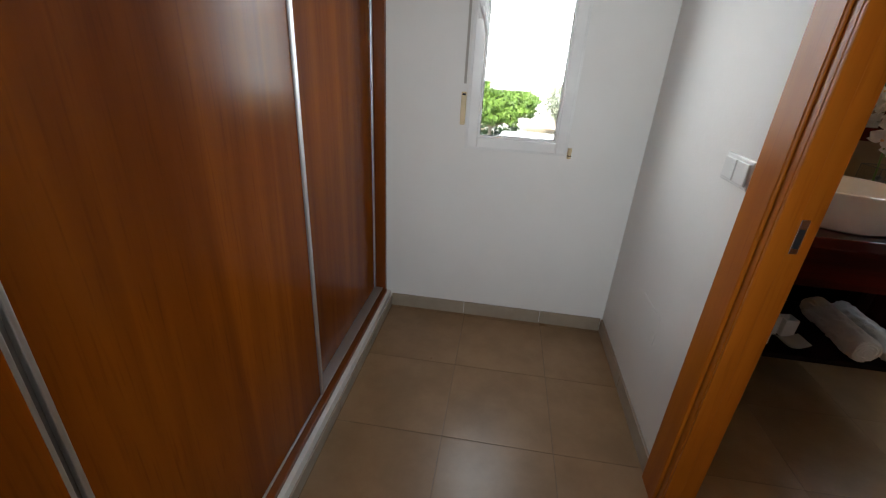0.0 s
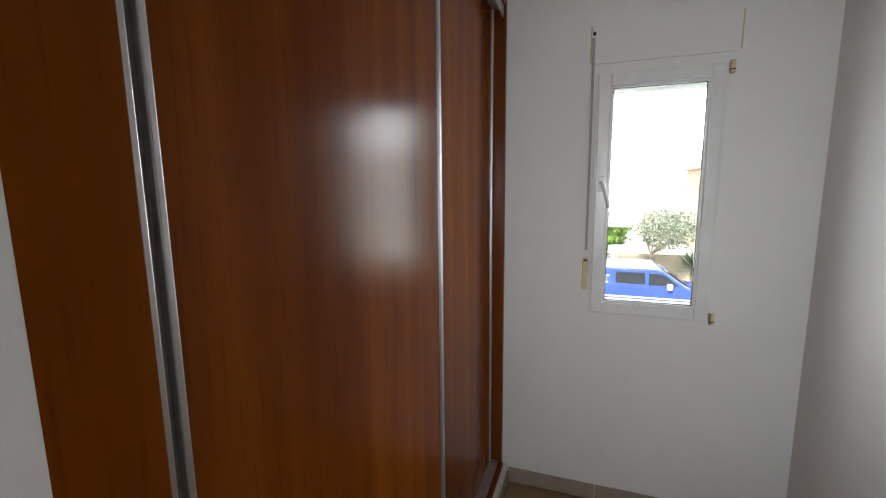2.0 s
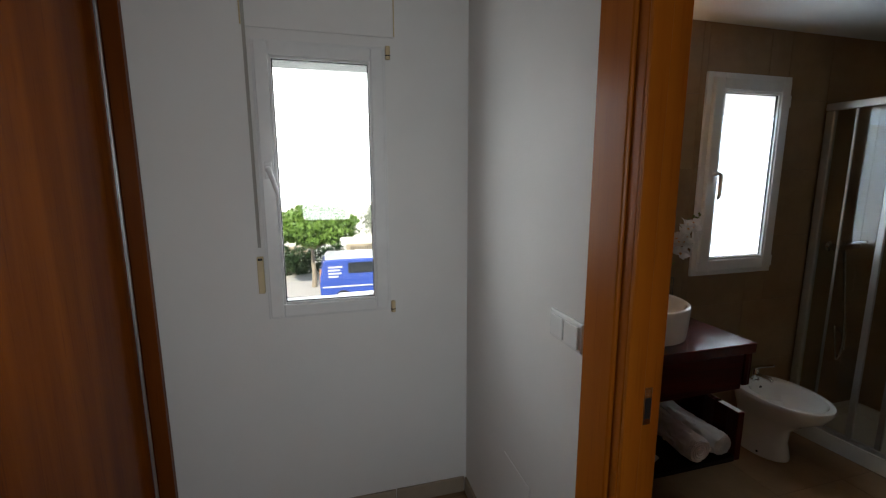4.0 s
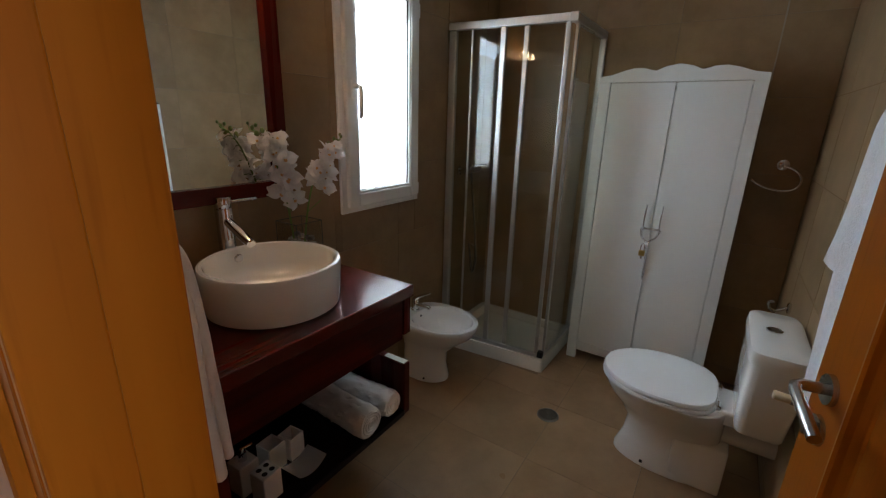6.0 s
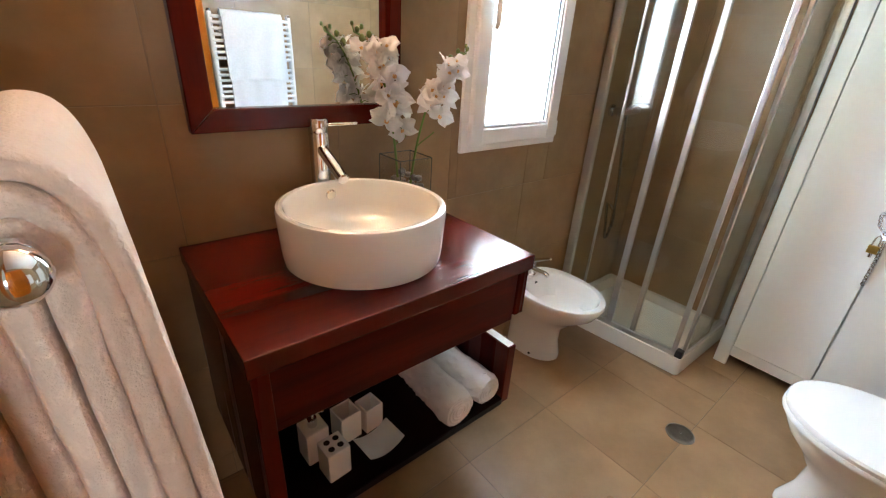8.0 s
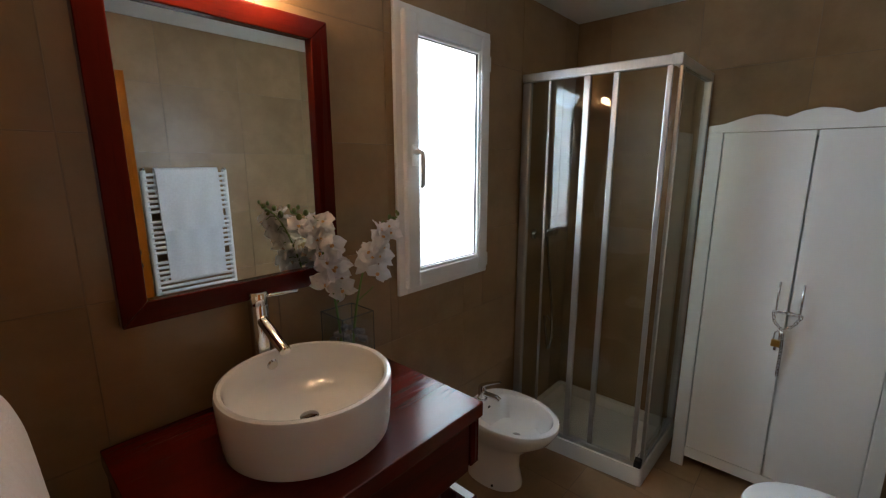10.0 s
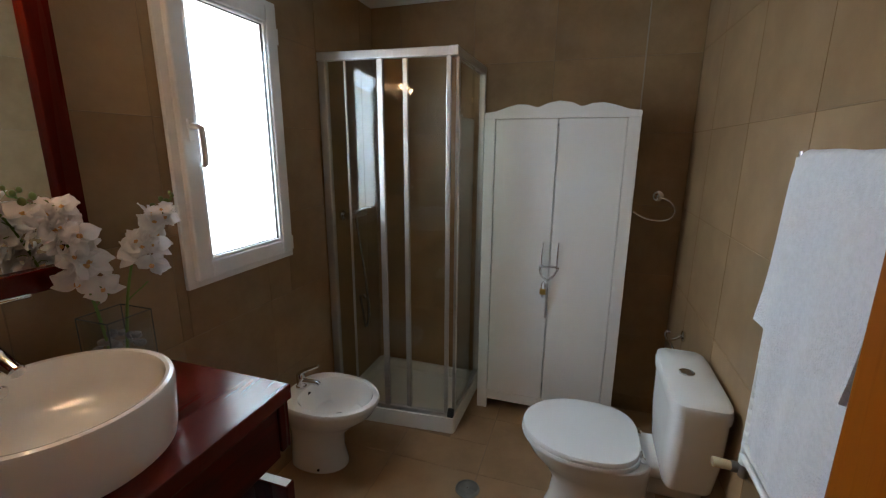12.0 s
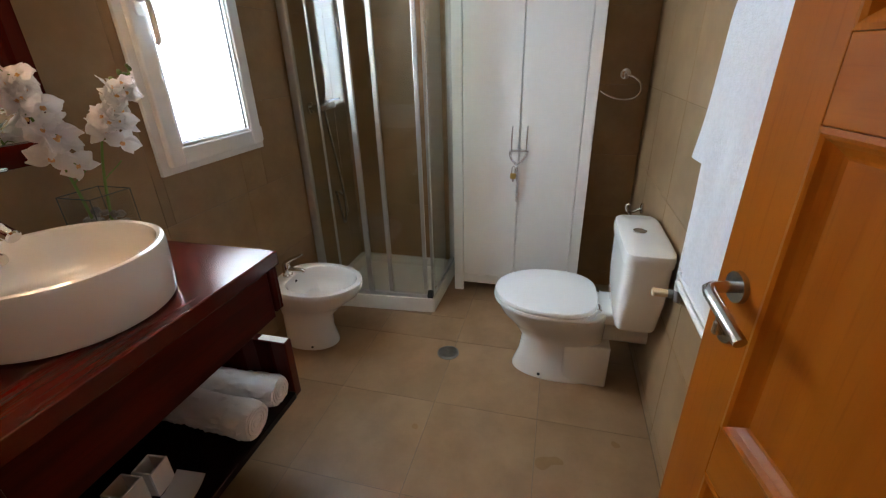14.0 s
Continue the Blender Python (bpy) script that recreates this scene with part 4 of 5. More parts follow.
def rolled_towel(x, y0, y1, r, seed, lean):
    o = thing("rolled_towel", x, (y0 + y1) / 2, Z, "rolled white terry towel lying on the shelf", "towel", "rolled towels")
    rnd = random.Random(seed)
    rings = []
    n = 40
    for i in range(29):
        t = i / 28
        y = y0 + (y1 - y0) * t
        ring_ = []
        for k in range(n):
            a = 2 * math.pi * k / n
            w = 1 + 0.035 * math.sin(3 * a + 5 * t + seed) + 0.07 * noise.noise((math.cos(a) * 2.2, math.sin(a) * 2.2, t * 9 + seed)) + 0.05 * noise.noise((math.cos(a) * 5, math.sin(a) * 5, t * 22 + seed)) + 0.34 * (0.20 - abs(noise.noise((math.cos(a) * 2.6 + t * 3, math.sin(a) * 2.6, t * 11 + seed * 3))))
            e = 1 - 0.16 * max(0, (abs(t - 0.5) - 0.42) / 0.08) ** 2
            rr = r * w * e * (1.06 - 0.10 * math.sin(3.1 * t))
            zz = Z + r * 0.95 + rr * math.sin(a) * 0.95
            ring_.append((x + lean * t + rr * math.cos(a), y, max(Z, zz)))
        rings.append(ring_)
    part("roll", rings_mesh(rings), "towel_warm", o, smooth=True)
    sp = []
    for k in range(60):
        a = k * 0.36
        q = r * (0.16 + 0.72 * k / 60)
        sp.append((x + q * math.cos(a), y0 - 0.002, Z + r * 0.95 + q * math.sin(a) * 0.93))
    part("spiral_edge", tube(sp, r * 0.05, 6), "towel_warm", o, smooth=True)


rolled_towel(2.795, 2.425, 2.80, 0.058, 1, 0.01)
rolled_towel(2.930, 2.436, 2.80, 0.052, 5, -0.008)

# ---- bidet ----


def pan_rings(cx, y_back, y_front, width, levels, n=48, direction=1):
    """Rings of an egg-shaped pan. levels: (z, share of width, share of length, back shift)."""
    rings = []
    for z, sw_, sl, bk in levels:
        half = width / 2 * sw_
        length = (y_front - y_back) * sl
        yb = y_back + bk * (y_front - y_back)
        cy = yb + length * 0.46
        ring_ = []
        for k in range(n):
            a = 2 * math.pi * k / n
            c, s = math.cos(a), math.sin(a)
            if s >= 0:
                px, py = c * half, cy + s * (length * 0.54)
            else:
                px, py = math.copysign(abs(c) ** 0.62, c) * half, cy - abs(s) ** 0.8 * length * 0.46
            ring_.append((cx + px, py, z))
        rings.append(ring_)
    return rings


bd = thing("bidet", 3.70, 2.7, 0.0, "white ceramic floor-standing bidet with a chrome tap", "bidet")
lv_ = [(0.0, 0.56, 0.62, 0.0), (0.02, 0.56, 0.62, 0.0), (0.10, 0.50, 0.58, 0.0), (0.18, 0.50, 0.60, 0.0), (0.25, 0.68, 0.76, 0.0), (0.31, 0.90, 0.93, 0.0),
       (0.355, 0.985, 0.99, 0.0), (0.375, 1.0, 1.0, 0.0), (0.383, 0.98, 0.985, 0.007), (0.385, 0.94, 0.955, 0.022), (0.383, 0.82, 0.76, 0.17), (0.372, 0.78, 0.73, 0.19),
       (0.33, 0.72, 0.68, 0.215), (0.285, 0.55, 0.54, 0.28), (0.27, 0.25, 0.25, 0.42)]
part("pan", rings_mesh(pan_rings(3.695, 2.9535, 2.495, 0.37, lv_)), "ceramic", bd, smooth=True)
part("drain", lathe(3.695, 2.70, [(0.02, 0.2705), (0.02, 0.276), (0.012, 0.278)], 20), "chrome", bd, "chrome drain", smooth=True)
part("overflow_shade", tube([(3.695, 2.868, 0.355), (3.695, 2.861, 0.353)], 0.010, 16), "dark", bd)
part("fixing_bolt", ball(3.588, 2.76, 0.03, 0.007, sub=1), "dark", bd, smooth=True)
bt = thing("bidet_tap", 3.695, 2.905, 0.385, "short chrome single-lever bidet tap", "tap")
part("tap_body", lathe(3.695, 2.905, [(0.026, 0.3845), (0.026, 0.392), (0.021, 0.396), (0.021, 0.450), (0.017, 0.458)], 24), "chrome", bt, smooth=True)
part("spout", tube([(3.695, 2.90, 0.42), (3.695, 2.815, 0.425), (3.695, 2.80, 0.418)], [0.014, 0.013, 0.011], 16), "chrome", bt, smooth=True)
part("tap_lever", tube([(3.695, 2.905, 0.455), (3.695, 2.875, 0.478), (3.695, 2.80, 0.515)], [0.014, 0.010, 0.006], 12), "chrome", bt, smooth=True)

# ---- toilet ----
tx = 3.745
wc = thing("toilet", tx, 1.5, 0.0, "white ceramic toilet with closed lid and low cistern", "toilet")
lv_ = [(0.0, 0.55, 0.80, 0.03), (0.02, 0.55, 0.80, 0.03), (0.10, 0.48, 0.74, 0.03), (0.19, 0.50, 0.75, 0.0), (0.26, 0.68, 0.84, 0.0), (0.32, 0.90, 0.95, 0.0), (0.36, 0.985, 0.99, 0.0),
       (0.385, 1.0, 1.0, 0.0), (0.390, 0.97, 0.985, 0.005)]
part("pan", rings_mesh(pan_rings(tx, 1.33, 1.815, 0.375, lv_)), "ceramic", wc, smooth=True)
part("back_shelf", B(tx - 0.10, tx + 0.10, 1.175, 1.42, 0.335, 0.4015, 0.018, 3), "ceramic", wc, smooth=True)
part("foot_back", B(tx - 0.10, tx + 0.10, 1.30, 1.50, 0.0, 0.22, 0.012, 3), "ceramic", wc, smooth=True)
st_ = [(0.392, 1.02, 1.0, 0.0), (0.393, 1.06, 1.02, -0.01), (0.402, 1.07, 1.025, -0.012), (0.410, 1.05, 1.015, -0.008), (0.411, 1.0, 0.99, 0.0)]
part("seat_ring", rings_mesh(pan_rings(tx, 1.375, 1.825, 0.385, st_)), "white_plastic", wc, smooth=True)
ld = [(0.4115, 1.0, 0.985, 0.0), (0.412, 1.045, 1.01, -0.006), (0.424, 1.055, 1.015, -0.008), (0.432, 1.03, 1.00, -0.002), (0.437, 0.90, 0.93, 0.03), (0.438, 0.4, 0.4, 0.3)]
part("lid", rings_mesh(pan_rings(tx, 1.38, 1.825, 0.385, ld)), "white_plastic", wc, "closed white toilet lid", smooth=True)
for dx in (-0.075, 0.075):
    part("lid_hinge", tube([(tx + dx - 0.02, 1.372, 0.405), (tx + dx + 0.02, 1.372, 0.405)], 0.011, 12), "chrome", wc, smooth=True)
cis = [[(x, y, z) for x, y in ellipse(3.688, 1.248, a, b, 44, 7.0)] for a, b, z in
       ((0.140, 0.060, 0.402), (0.160, 0.073, 0.405), (0.174, 0.077, 0.425), (0.202, 0.083, 0.56), (0.210, 0.084, 0.705))]
ct = part("cistern", rings_mesh(cis), "ceramic", wc, smooth=True)
lidc = [[(x, y, z) for x, y in ellipse(3.688, 1.249, a, b, 44, 7.0)] for a, b, z in
        ((0.206, 0.082, 0.7055), (0.216, 0.089, 0.708), (0.218, 0.090, 0.735), (0.214, 0.086, 0.752), (0.200, 0.074, 0.760), (0.10, 0.03, 0.762))]
part("cistern_lid", rings_mesh(lidc), "ceramic", ct, smooth=True)
part("flush_button", lathe(3.69, 1.262, [(0.026, 0.7605), (0.026, 0.766), (0.022, 0.768), (0.022, 0.766), (0.01, 0.766)], 28), "chrome", ct, "round chrome flush button", smooth=True)
part("floor_bolt", ball(tx - 0.103, 1.60, 0.03, 0.008, sub=1), "dark", wc, smooth=True)
part("supply_pipe", tube([(3.84, 1.152, 0.20), (3.86, 1.19, 0.20), (3.865, 1.215, 0.24), (3.84, 1.235, 0.376)], 0.007, 10), "steel", wc, smooth=True)
part("waste_pipe", tube([(tx, 1.1515, 0.25), (tx, 1.34, 0.25)], 0.042, 24), "white_plastic", wc, smooth=True)

# ---- paper holder behind the cistern, towel ring ----
ph = thing("paper_holder", 4.257, 1.16, 0.66, "bent chrome paper holder on the tiled wall", "holder")
part("flange", tube([(4.257, 1.1505, 0.672), (4.257, 1.160, 0.672), (4.257, 1.164, 0.672)], [0.026, 0.026, 0.017], 24), "chrome", ph, smooth=True)
part("arm", tube(bezier([(4.257, 1.162, 0.672), (4.255, 1.19, 0.650), (4.250, 1.215, 0.640), (4.245, 1.226, 0.655)], 10), 0.0065, 10), "chrome", ph, smooth=True)
part("hook", tube(bezier([(4.245, 1.226, 0.655), (4.244, 1.240, 0.675), (4.240, 1.236, 0.700), (4.236, 1.216, 0.694)], 10), 0.0065, 10), "chrome", ph, smooth=True)
part("bar", tube([(4.250, 1.212, 0.648), (4.13, 1.212, 0.640)], 0.0055, 10), "chrome", ph, smooth=True)
tr_ = thing("towel_ring", 4.64, 1.29, 1.30, "open chrome towel ring on the tiled wall", "towel ring")
part("flange", tube([(4.6495, 1.278, 1.294), (4.637, 1.278, 1.294), (4.632, 1.278, 1.294)], [0.027, 0.027, 0.018], 24), "chrome", tr_, smooth=True)
part("neck", tube([(4.634, 1.278, 1.294), (4.600, 1.274, 1.291)], 0.010, 14), "chrome", tr_, smooth=True)
loop = bezier([(4.600, 1.274, 1.291), (4.600, 1.205, 1.278), (4.600, 1.180, 1.225), (4.600, 1.205, 1.190)], 12)[:-1] + bezier([(4.600, 1.205, 1.190), (4.600, 1.235, 1.150), (4.600, 1.345, 1.165), (4.600, 1.396, 1.212)], 14)
part("hoop", tube(loop, 0.0055, 10), "chrome", tr_, smooth=True)

# ---- tall white cabinet ----
CF, CY0, CY1 = 4.393, 1.424, 2.180
cb = thing("tall_cabinet", 4.52, 1.80, 0.0, "tall cream-white two-door cabinet with a scalloped crown", "cabinet")
for y0, y1 in ((CY0, CY0 + 0.058), (CY1 - 0.058, CY1)):
    part("front_stile", prism([(y0, 0.0), (y1, 0.0), (y1, 1.711), (y0, 1.711)], CF, CF + 0.022, "x", 0.003), "lacquer", cb)
part("side_panel", B(CF + 0.0225, 4.647, CY1 - 0.02, CY1 - 0.001, 0.0, 1.70, 0.002), "lacquer", cb)
part("side_panel", B(CF + 0.0225, 4.647, CY0 + 0.001, CY0 + 0.02, 0.0, 1.70, 0.002), "lacquer", cb)
part("top_board", B(CF + 0.0225, 4.647, CY0 + 0.021, CY1 - 0.021, 1.66, 1.68), "lacquer", cb)
part("floor_board", B(CF + 0.0225, 4.647, CY0 + 0.021, CY1 - 0.021, 0.07, 0.09), "lacquer", cb)
part("back_board", B(4.635, 4.647, CY0 + 0.021, CY1 - 0.021, 0.0905, 1.6595), "lacquer", cb)
part("kickboard", B(CF + 0.004, CF + 0.02, CY0 + 0.0585, CY1 - 0.0585, 0.062, 0.118, 0.002), "lacquer", cb)
ym = (CY0 + CY1) / 2
for y0, y1 in ((CY0 + 0.0615, ym - 0.0032), (ym + 0.0032, CY1 - 0.0622)):
    d = part("door", B(CF + 0.0015, CF + 0.021, y0, y1, 0.121, 1.682, 0.002), "lacquer", cb)
    yh = ym - 0.040 if y0 < ym - 0.1 else ym + 0.040
    arc = [(CF + 0.003 - 0.032 * math.sin(math.pi * k / 16) ** 0.8, yh, 0.905 + 0.145 * k / 16) for k in range(17)]
    part("handle", tube(arc, 0.0048, 10), "chrome", d, "bowed chrome door handle", smooth=True)
crown = [(CY0, 1.6845), (CY1, 1.6845)]
keys = [(2.180, 1.714), (2.12, 1.722), (2.06, 1.742), (2.01, 1.754), (1.96, 1.752), (1.92, 1.740), (1.905, 1.738), (1.86, 1.757), (1.80, 1.768), (1.74, 1.757), (1.70, 1.738), (1.685, 1.740),
        (1.645, 1.752), (1.595, 1.754), (1.545, 1.742), (1.485, 1.722), (1.424, 1.714)]
part("crown_board", prism(crown + keys, CF - 0.004, CF + 0.020, "x", 0.002), "lacquer", cb)
ch = thing("chain", 4.36, 1.80, 0.90, "bright steel chain looped through the cabinet handles", "chain")


def chain(points, parent):
    pts = [Vector(p) for p in points]
    total = [0.0]
    for a, b in zip(pts, pts[1:]):
        total.append(total[-1] + (b - a).length)
    n = int(total[-1] / 0.0135)
    for k in range(n):
        s = (k + 0.5) * total[-1] / n
        i = max(j for j in range(len(total)) if total[j] <= s)
        i = min(i, len(pts) - 2)
        d = (pts[i + 1] - pts[i]).normalized()
        c = pts[i] + d * (s - total[i])
        side = d.orthogonal().normalized()
        up = d.cross(side)
        if k % 2:
            side, up = up, -side
        loop = [c + d * 0.0105 * math.cos(a) + side * 0.0065 * math.sin(a) for a in [2 * math.pi * q / 12 for q in range(12)]]
        part("chain_link", tube(loop, 0.0023, 5, closed=True), "chrome", parent, smooth=True)


chain([(CF - 0.030, 1.850, 0.925), (CF - 0.040, 1.80, 0.930), (CF - 0.030, 1.755, 0.925)], ch)
chain([(CF - 0.024, 1.850, 0.918), (CF - 0.030, 1.842, 0.88), (CF - 0.030, 1.810, 0.845), (CF - 0.03, 1.775, 0.878), (CF - 0.024, 1.755, 0.918)], ch)
chain([(CF - 0.028, 1.808, 0.84), (CF - 0.014, 1.805, 0.76), (CF - 0.008, 1.806, 0.63)], ch)
lk = thing("padlock", CF - 0.03, 1.826, 0.79, "small brass padlock hanging on the chain", "padlock")
part("lock_body", B(CF - 0.037, CF - 0.021, 1.811, 1.843, 0.768, 0.800, 0.003), "brass", lk)
part("shackle", tube([(CF - 0.029, 1.836, 0.80), (CF - 0.029, 1.834, 0.832), (CF - 0.029, 1.826, 0.842), (CF - 0.029, 1.818, 0.832), (CF - 0.029, 1.817, 0.80)], 0.0032, 10), "chrome", lk, smooth=True)
part("key_stub", tube([(CF - 0.029, 1.827, 0.768), (CF - 0.031, 1.827, 0.752)], 0.006, 10), "chrome", lk, smooth=True)

# ---- towel radiator with towel ----
rd = thing("towel_radiator", 3.05, 1.2, 0.75, "white tubular towel radiator on the tiled wall", "radiator")
RX0, RX1, RY = 2.785, 3.228, 1.222
for x in (RX0, RX1):
    part("upright", tube([(x, RY, 0.765), (x, RY, 1.515)], 0.015, 14), "pvc", rd, smooth=True)
    part("end_plug", tube([(x, RY, 1.515), (x, RY, 1.528)], 0.012, 12), "chrome", rd, smooth=True)
zs = [0.79 + 0.0305 * k for k in range(24) if k not in (7, 15)]
for z in zs:
    part("rung", tube([(RX0, RY + 0.008, z), (RX1, RY + 0.008, z)], 0.009, 10), "pvc", rd, smooth=True)
for x in (RX0 + 0.05, RX1 - 0.05):
    for z in (0.86, 1.42):
        part("bracket", tube([(x, 1.1505, z), (x, RY, z)], 0.010, 10), "pvc", rd, smooth=True)
vv = part("valve", tube([(RX1, RY, 0.764), (RX1, RY, 0.745), (RX1 + 0.004, RY, 0.728)], 0.012, 12), "alu_dark", rd, "dark metal radiator valve", smooth=True)
part("valve_body", tube([(RX1 + 0.014, RY - 0.024, 0.740), (RX1 + 0.014, RY + 0.026, 0.742)], 0.014, 12), "alu_dark", vv, smooth=True)
part("valve_knob", tube([(RX1 + 0.014, RY + 0.026, 0.742), (RX1 + 0.014, RY + 0.064, 0.744), (RX1 + 0.014, RY + 0.067, 0.744)], [0.012, 0.0135, 0.011], 16), "cream", vv, "cream valve knob", smooth=True)
part("pipe", tube([(RX1 + 0.004, RY, 0.729), (RX1 + 0.004, 1.19, 0.71), (RX1 + 0.004, 1.1505, 0.71)], 0.008, 10), "chrome", vv, smooth=True)


def draped(name, parent_label, cat, x0, x1, profile, thick, material, seed, axis="x", wav=0.004, skew=None, n=26, amp_pow=1.0):
    """A cloth that hangs over a bar: a line of (depth, height) pushed along the bar, with soft waves."""
    o = thing(name, (x0 + x1) / 2, profile[0][0], profile[0][1], parent_label, cat) if axis == "x" else thing(name, profile[0][0], (x0 + x1) / 2, profile[0][1], parent_label, cat)
    line = [Vector(p) for p in profile]
    for _ in range(3):
        cut = [line[0]]
        for a, b in zip(line, line[1:]):
            cut += [a * 0.75 + b * 0.25, a * 0.25 + b * 0.75]
        line = cut + [line[-1]]
    dense = []
    for a, b in zip(line, line[1:]):
        k = max(1, int((b - a).length / 0.018))
        dense += [a + (b - a) * i / k for i in range(k)]
    dense.append(line[-1])
    grid = []
    bm = bmesh.new()
    for i, q in enumerate(dense):
        row = []
        fall = abs(profile[len(profile) // 2][1] - q.y)
        for j in range(n + 1):
            s = j / n
            u = x0 + (x1 - x0) * s + (skew(q.y) if skew else 0)
            d = q.x + wav * (0.4 + 5 * fall) ** amp_pow * noise.noise((s * 4 + seed, q.y * 2.5, seed * 1.7))
            z = q.y + 0.006 * noise.noise((s * 3, seed, q.x * 9))
            row.append(bm.verts.new((u, d, z) if axis == "x" else (d, u, z)))
        grid.append(row)
    for i in range(len(grid) - 1):
        for j in range(n):
            bm.faces.new((grid[i][j], grid[i][j + 1], grid[i + 1][j + 1], grid[i + 1][j]))
    bmesh.ops.recalc_face_normals(bm, faces=bm.faces)
    bmesh.ops.solidify(bm, geom=bm.faces[:], thickness=thick)
    part("cloth", bm, material, o, smooth=True)
    return o


t1 = draped("bath_towel", "white terry bath towel hanging over the radiator", "towel", 2.850, 3.172,
            [(1.196, 1.30), (1.198, 1.45), (1.205, 1.500), (1.228, 1.521), (1.246, 1.500), (1.250, 1.30), (1.252, 1.10), (1.254, 0.862)], 0.008, "towel", 2.0, wav=0.005)
t2 = draped("hand_towel", "white terry hand towel folded over the radiator", "towel", 2.838, 3.180,
            [(1.200, 1.36), (1.203, 1.46), (1.208, 1.518), (1.230, 1.536), (1.256, 1.516), (1.262, 1.40), (1.268, 1.28), (1.275, 1.165)], 0.010, "towel", 6.0, wav=0.010)
# ---- towel bar beside the door ----
tb = thing("towel_bar", 2.03, 2.2, 1.29, "chrome towel bar with ball ends beside the door", "towel bar")
part("bar", tube([(2.060, 2.060, 1.268), (2.060, 2.445, 1.283)], 0.008, 14), "steel", tb, smooth=True)
for y, z in ((2.085, 1.269), (2.43, 1.282)):
    part("flange", tube([(1.9865, y, z), (1.996, y, z), (1.998, y, z)], [0.026, 0.026, 0.016], 24), "chrome", tb, smooth=True)
    part("post", tube([(1.997, y, z), (2.060, y, z)], 0.009, 14), "chrome", tb, smooth=True)
part("ball_end", ball(2.060, 2.046, 1.267, 0.0175, sub=3), "chrome", tb, smooth=True)
part("collar", tube([(2.060, 2.060, 1.268), (2.060, 2.068, 1.268)], 0.0135, 16), "chrome", tb, smooth=True)
part("ball_end", ball(2.060, 2.458, 1.283, 0.0175, sub=3), "chrome", tb, smooth=True)


def fold(parent, y0, y1, line, half, seed, n=22):
    """One layer of folded terry: a rounded strip along a line of (x, z), carried along the bar with soft waves."""
    pts = [Vector(p) for p in line]
    for _ in range(3):
        cut = [pts[0]]
        for p, q in zip(pts, pts[1:]):
            cut += [p * 0.75 + q * 0.25, p * 0.25 + q * 0.75]
        pts = cut + [pts[-1]]
    rings = []
    for i in range(n + 1):
        edge = min(i, n - i)
        t = (0.0, 0.006, 0.018, 0.035)[edge] if edge < 4 else 0.035 + 0.93 * (edge - 3) / (n - 6)
        t = t if i == edge else 1 - t
        h = half * (0.30, 0.72, 0.93, 1.0)[min(edge, 3)]
        c = []
        for p in pts:
            fall = max(0.0, 1.26 - p.y)
            c.append(p + Vector((0.004 * fall / 0.3 * noise.noise((t * 2.2, p.y * 3, 5.3 if p.x > 2.062 else 9.1)) * min(1, 0.25 + edge / 5), 0.005 * noise.noise((t * 3, seed, 4)))))
        side, other = [], []
        for k, p in enumerate(c):
            d = (c[min(k + 1, len(c) - 1)] - c[max(k - 1, 0)]).normalized()
            nn = Vector((-d.y, d.x)) * h * (1 + 0.10 * noise.noise((t * 7, p.y * 22, seed)))
            side.append(p + nn)
            other.append(p - nn)
        caps = []
        for p, q, sgn in ((c[-1], c[-2], 1), (c[0], c[1], 1)):
            d = (p - q).normalized()
            e = Vector((-d.y, d.x))
            caps.append([p + (e * math.cos(w) + d * math.sin(w)) * h for w in (0.5, 1.05, 1.57, 2.1, 2.65)])
        ring_ = side + caps[0] + other[::-1] + caps[1]
        rings.append([(q.x, y0 + (y1 - y0) * t + 0.004 * noise.noise((q.x * 30, q.y * 9, seed)), q.y) for q in ring_])
    part("fold", rings_mesh(rings), "towel_ivory", parent, smooth=True)


ht = thing("hanging_towel", 2.06, 2.25, 1.31, "thick ivory terry towel folded over the chrome bar", "towel")
fold(ht, 2.082, 2.420, [(2.010, 1.02), (2.012, 1.18), (2.020, 1.270), (2.036, 1.310), (2.062, 1.320), (2.090, 1.308), (2.106, 1.26), (2.116, 1.12), (2.124, 0.950)], 0.0088, 3.0)
fold(ht, 2.078, 2.330, [(2.041, 0.905), (2.033, 1.08), (2.032, 1.24), (2.042, 1.288), (2.062, 1.303), (2.082, 1.288), (2.093, 1.24), (2.098, 1.08), (2.106, 0.925)], 0.0102, 7.5)
fold(ht, 2.074, 2.320, [(2.062, 0.900), (2.054, 1.08), (2.0515, 1.215), (2.049, 1.262), (2.062, 1.286), (2.075, 1.262), (2.0745, 1.215), (2.077, 1.08), (2.085, 0.902)], 0.0102, 11.5)

# ---- floor drain ----
fd = thing("floor_drain", 3.737, 2.062, 0.0, "round steel floor drain set flush in the tiles", "drain")
part("cover", lathe(3.737, 2.062, [(0.056, 0.0005), (0.056, 0.003), (0.050, 0.0045), (0.049, 0.003), (0.046, 0.003), (0.045, 0.0045), (0.01, 0.005)], 40), "drain_steel", fd, smooth=True)
part("screw", lathe(3.737, 2.062, [(0.005, 0.005), (0.005, 0.0065), (0.003, 0.007)], 12), "chrome", fd, smooth=True)

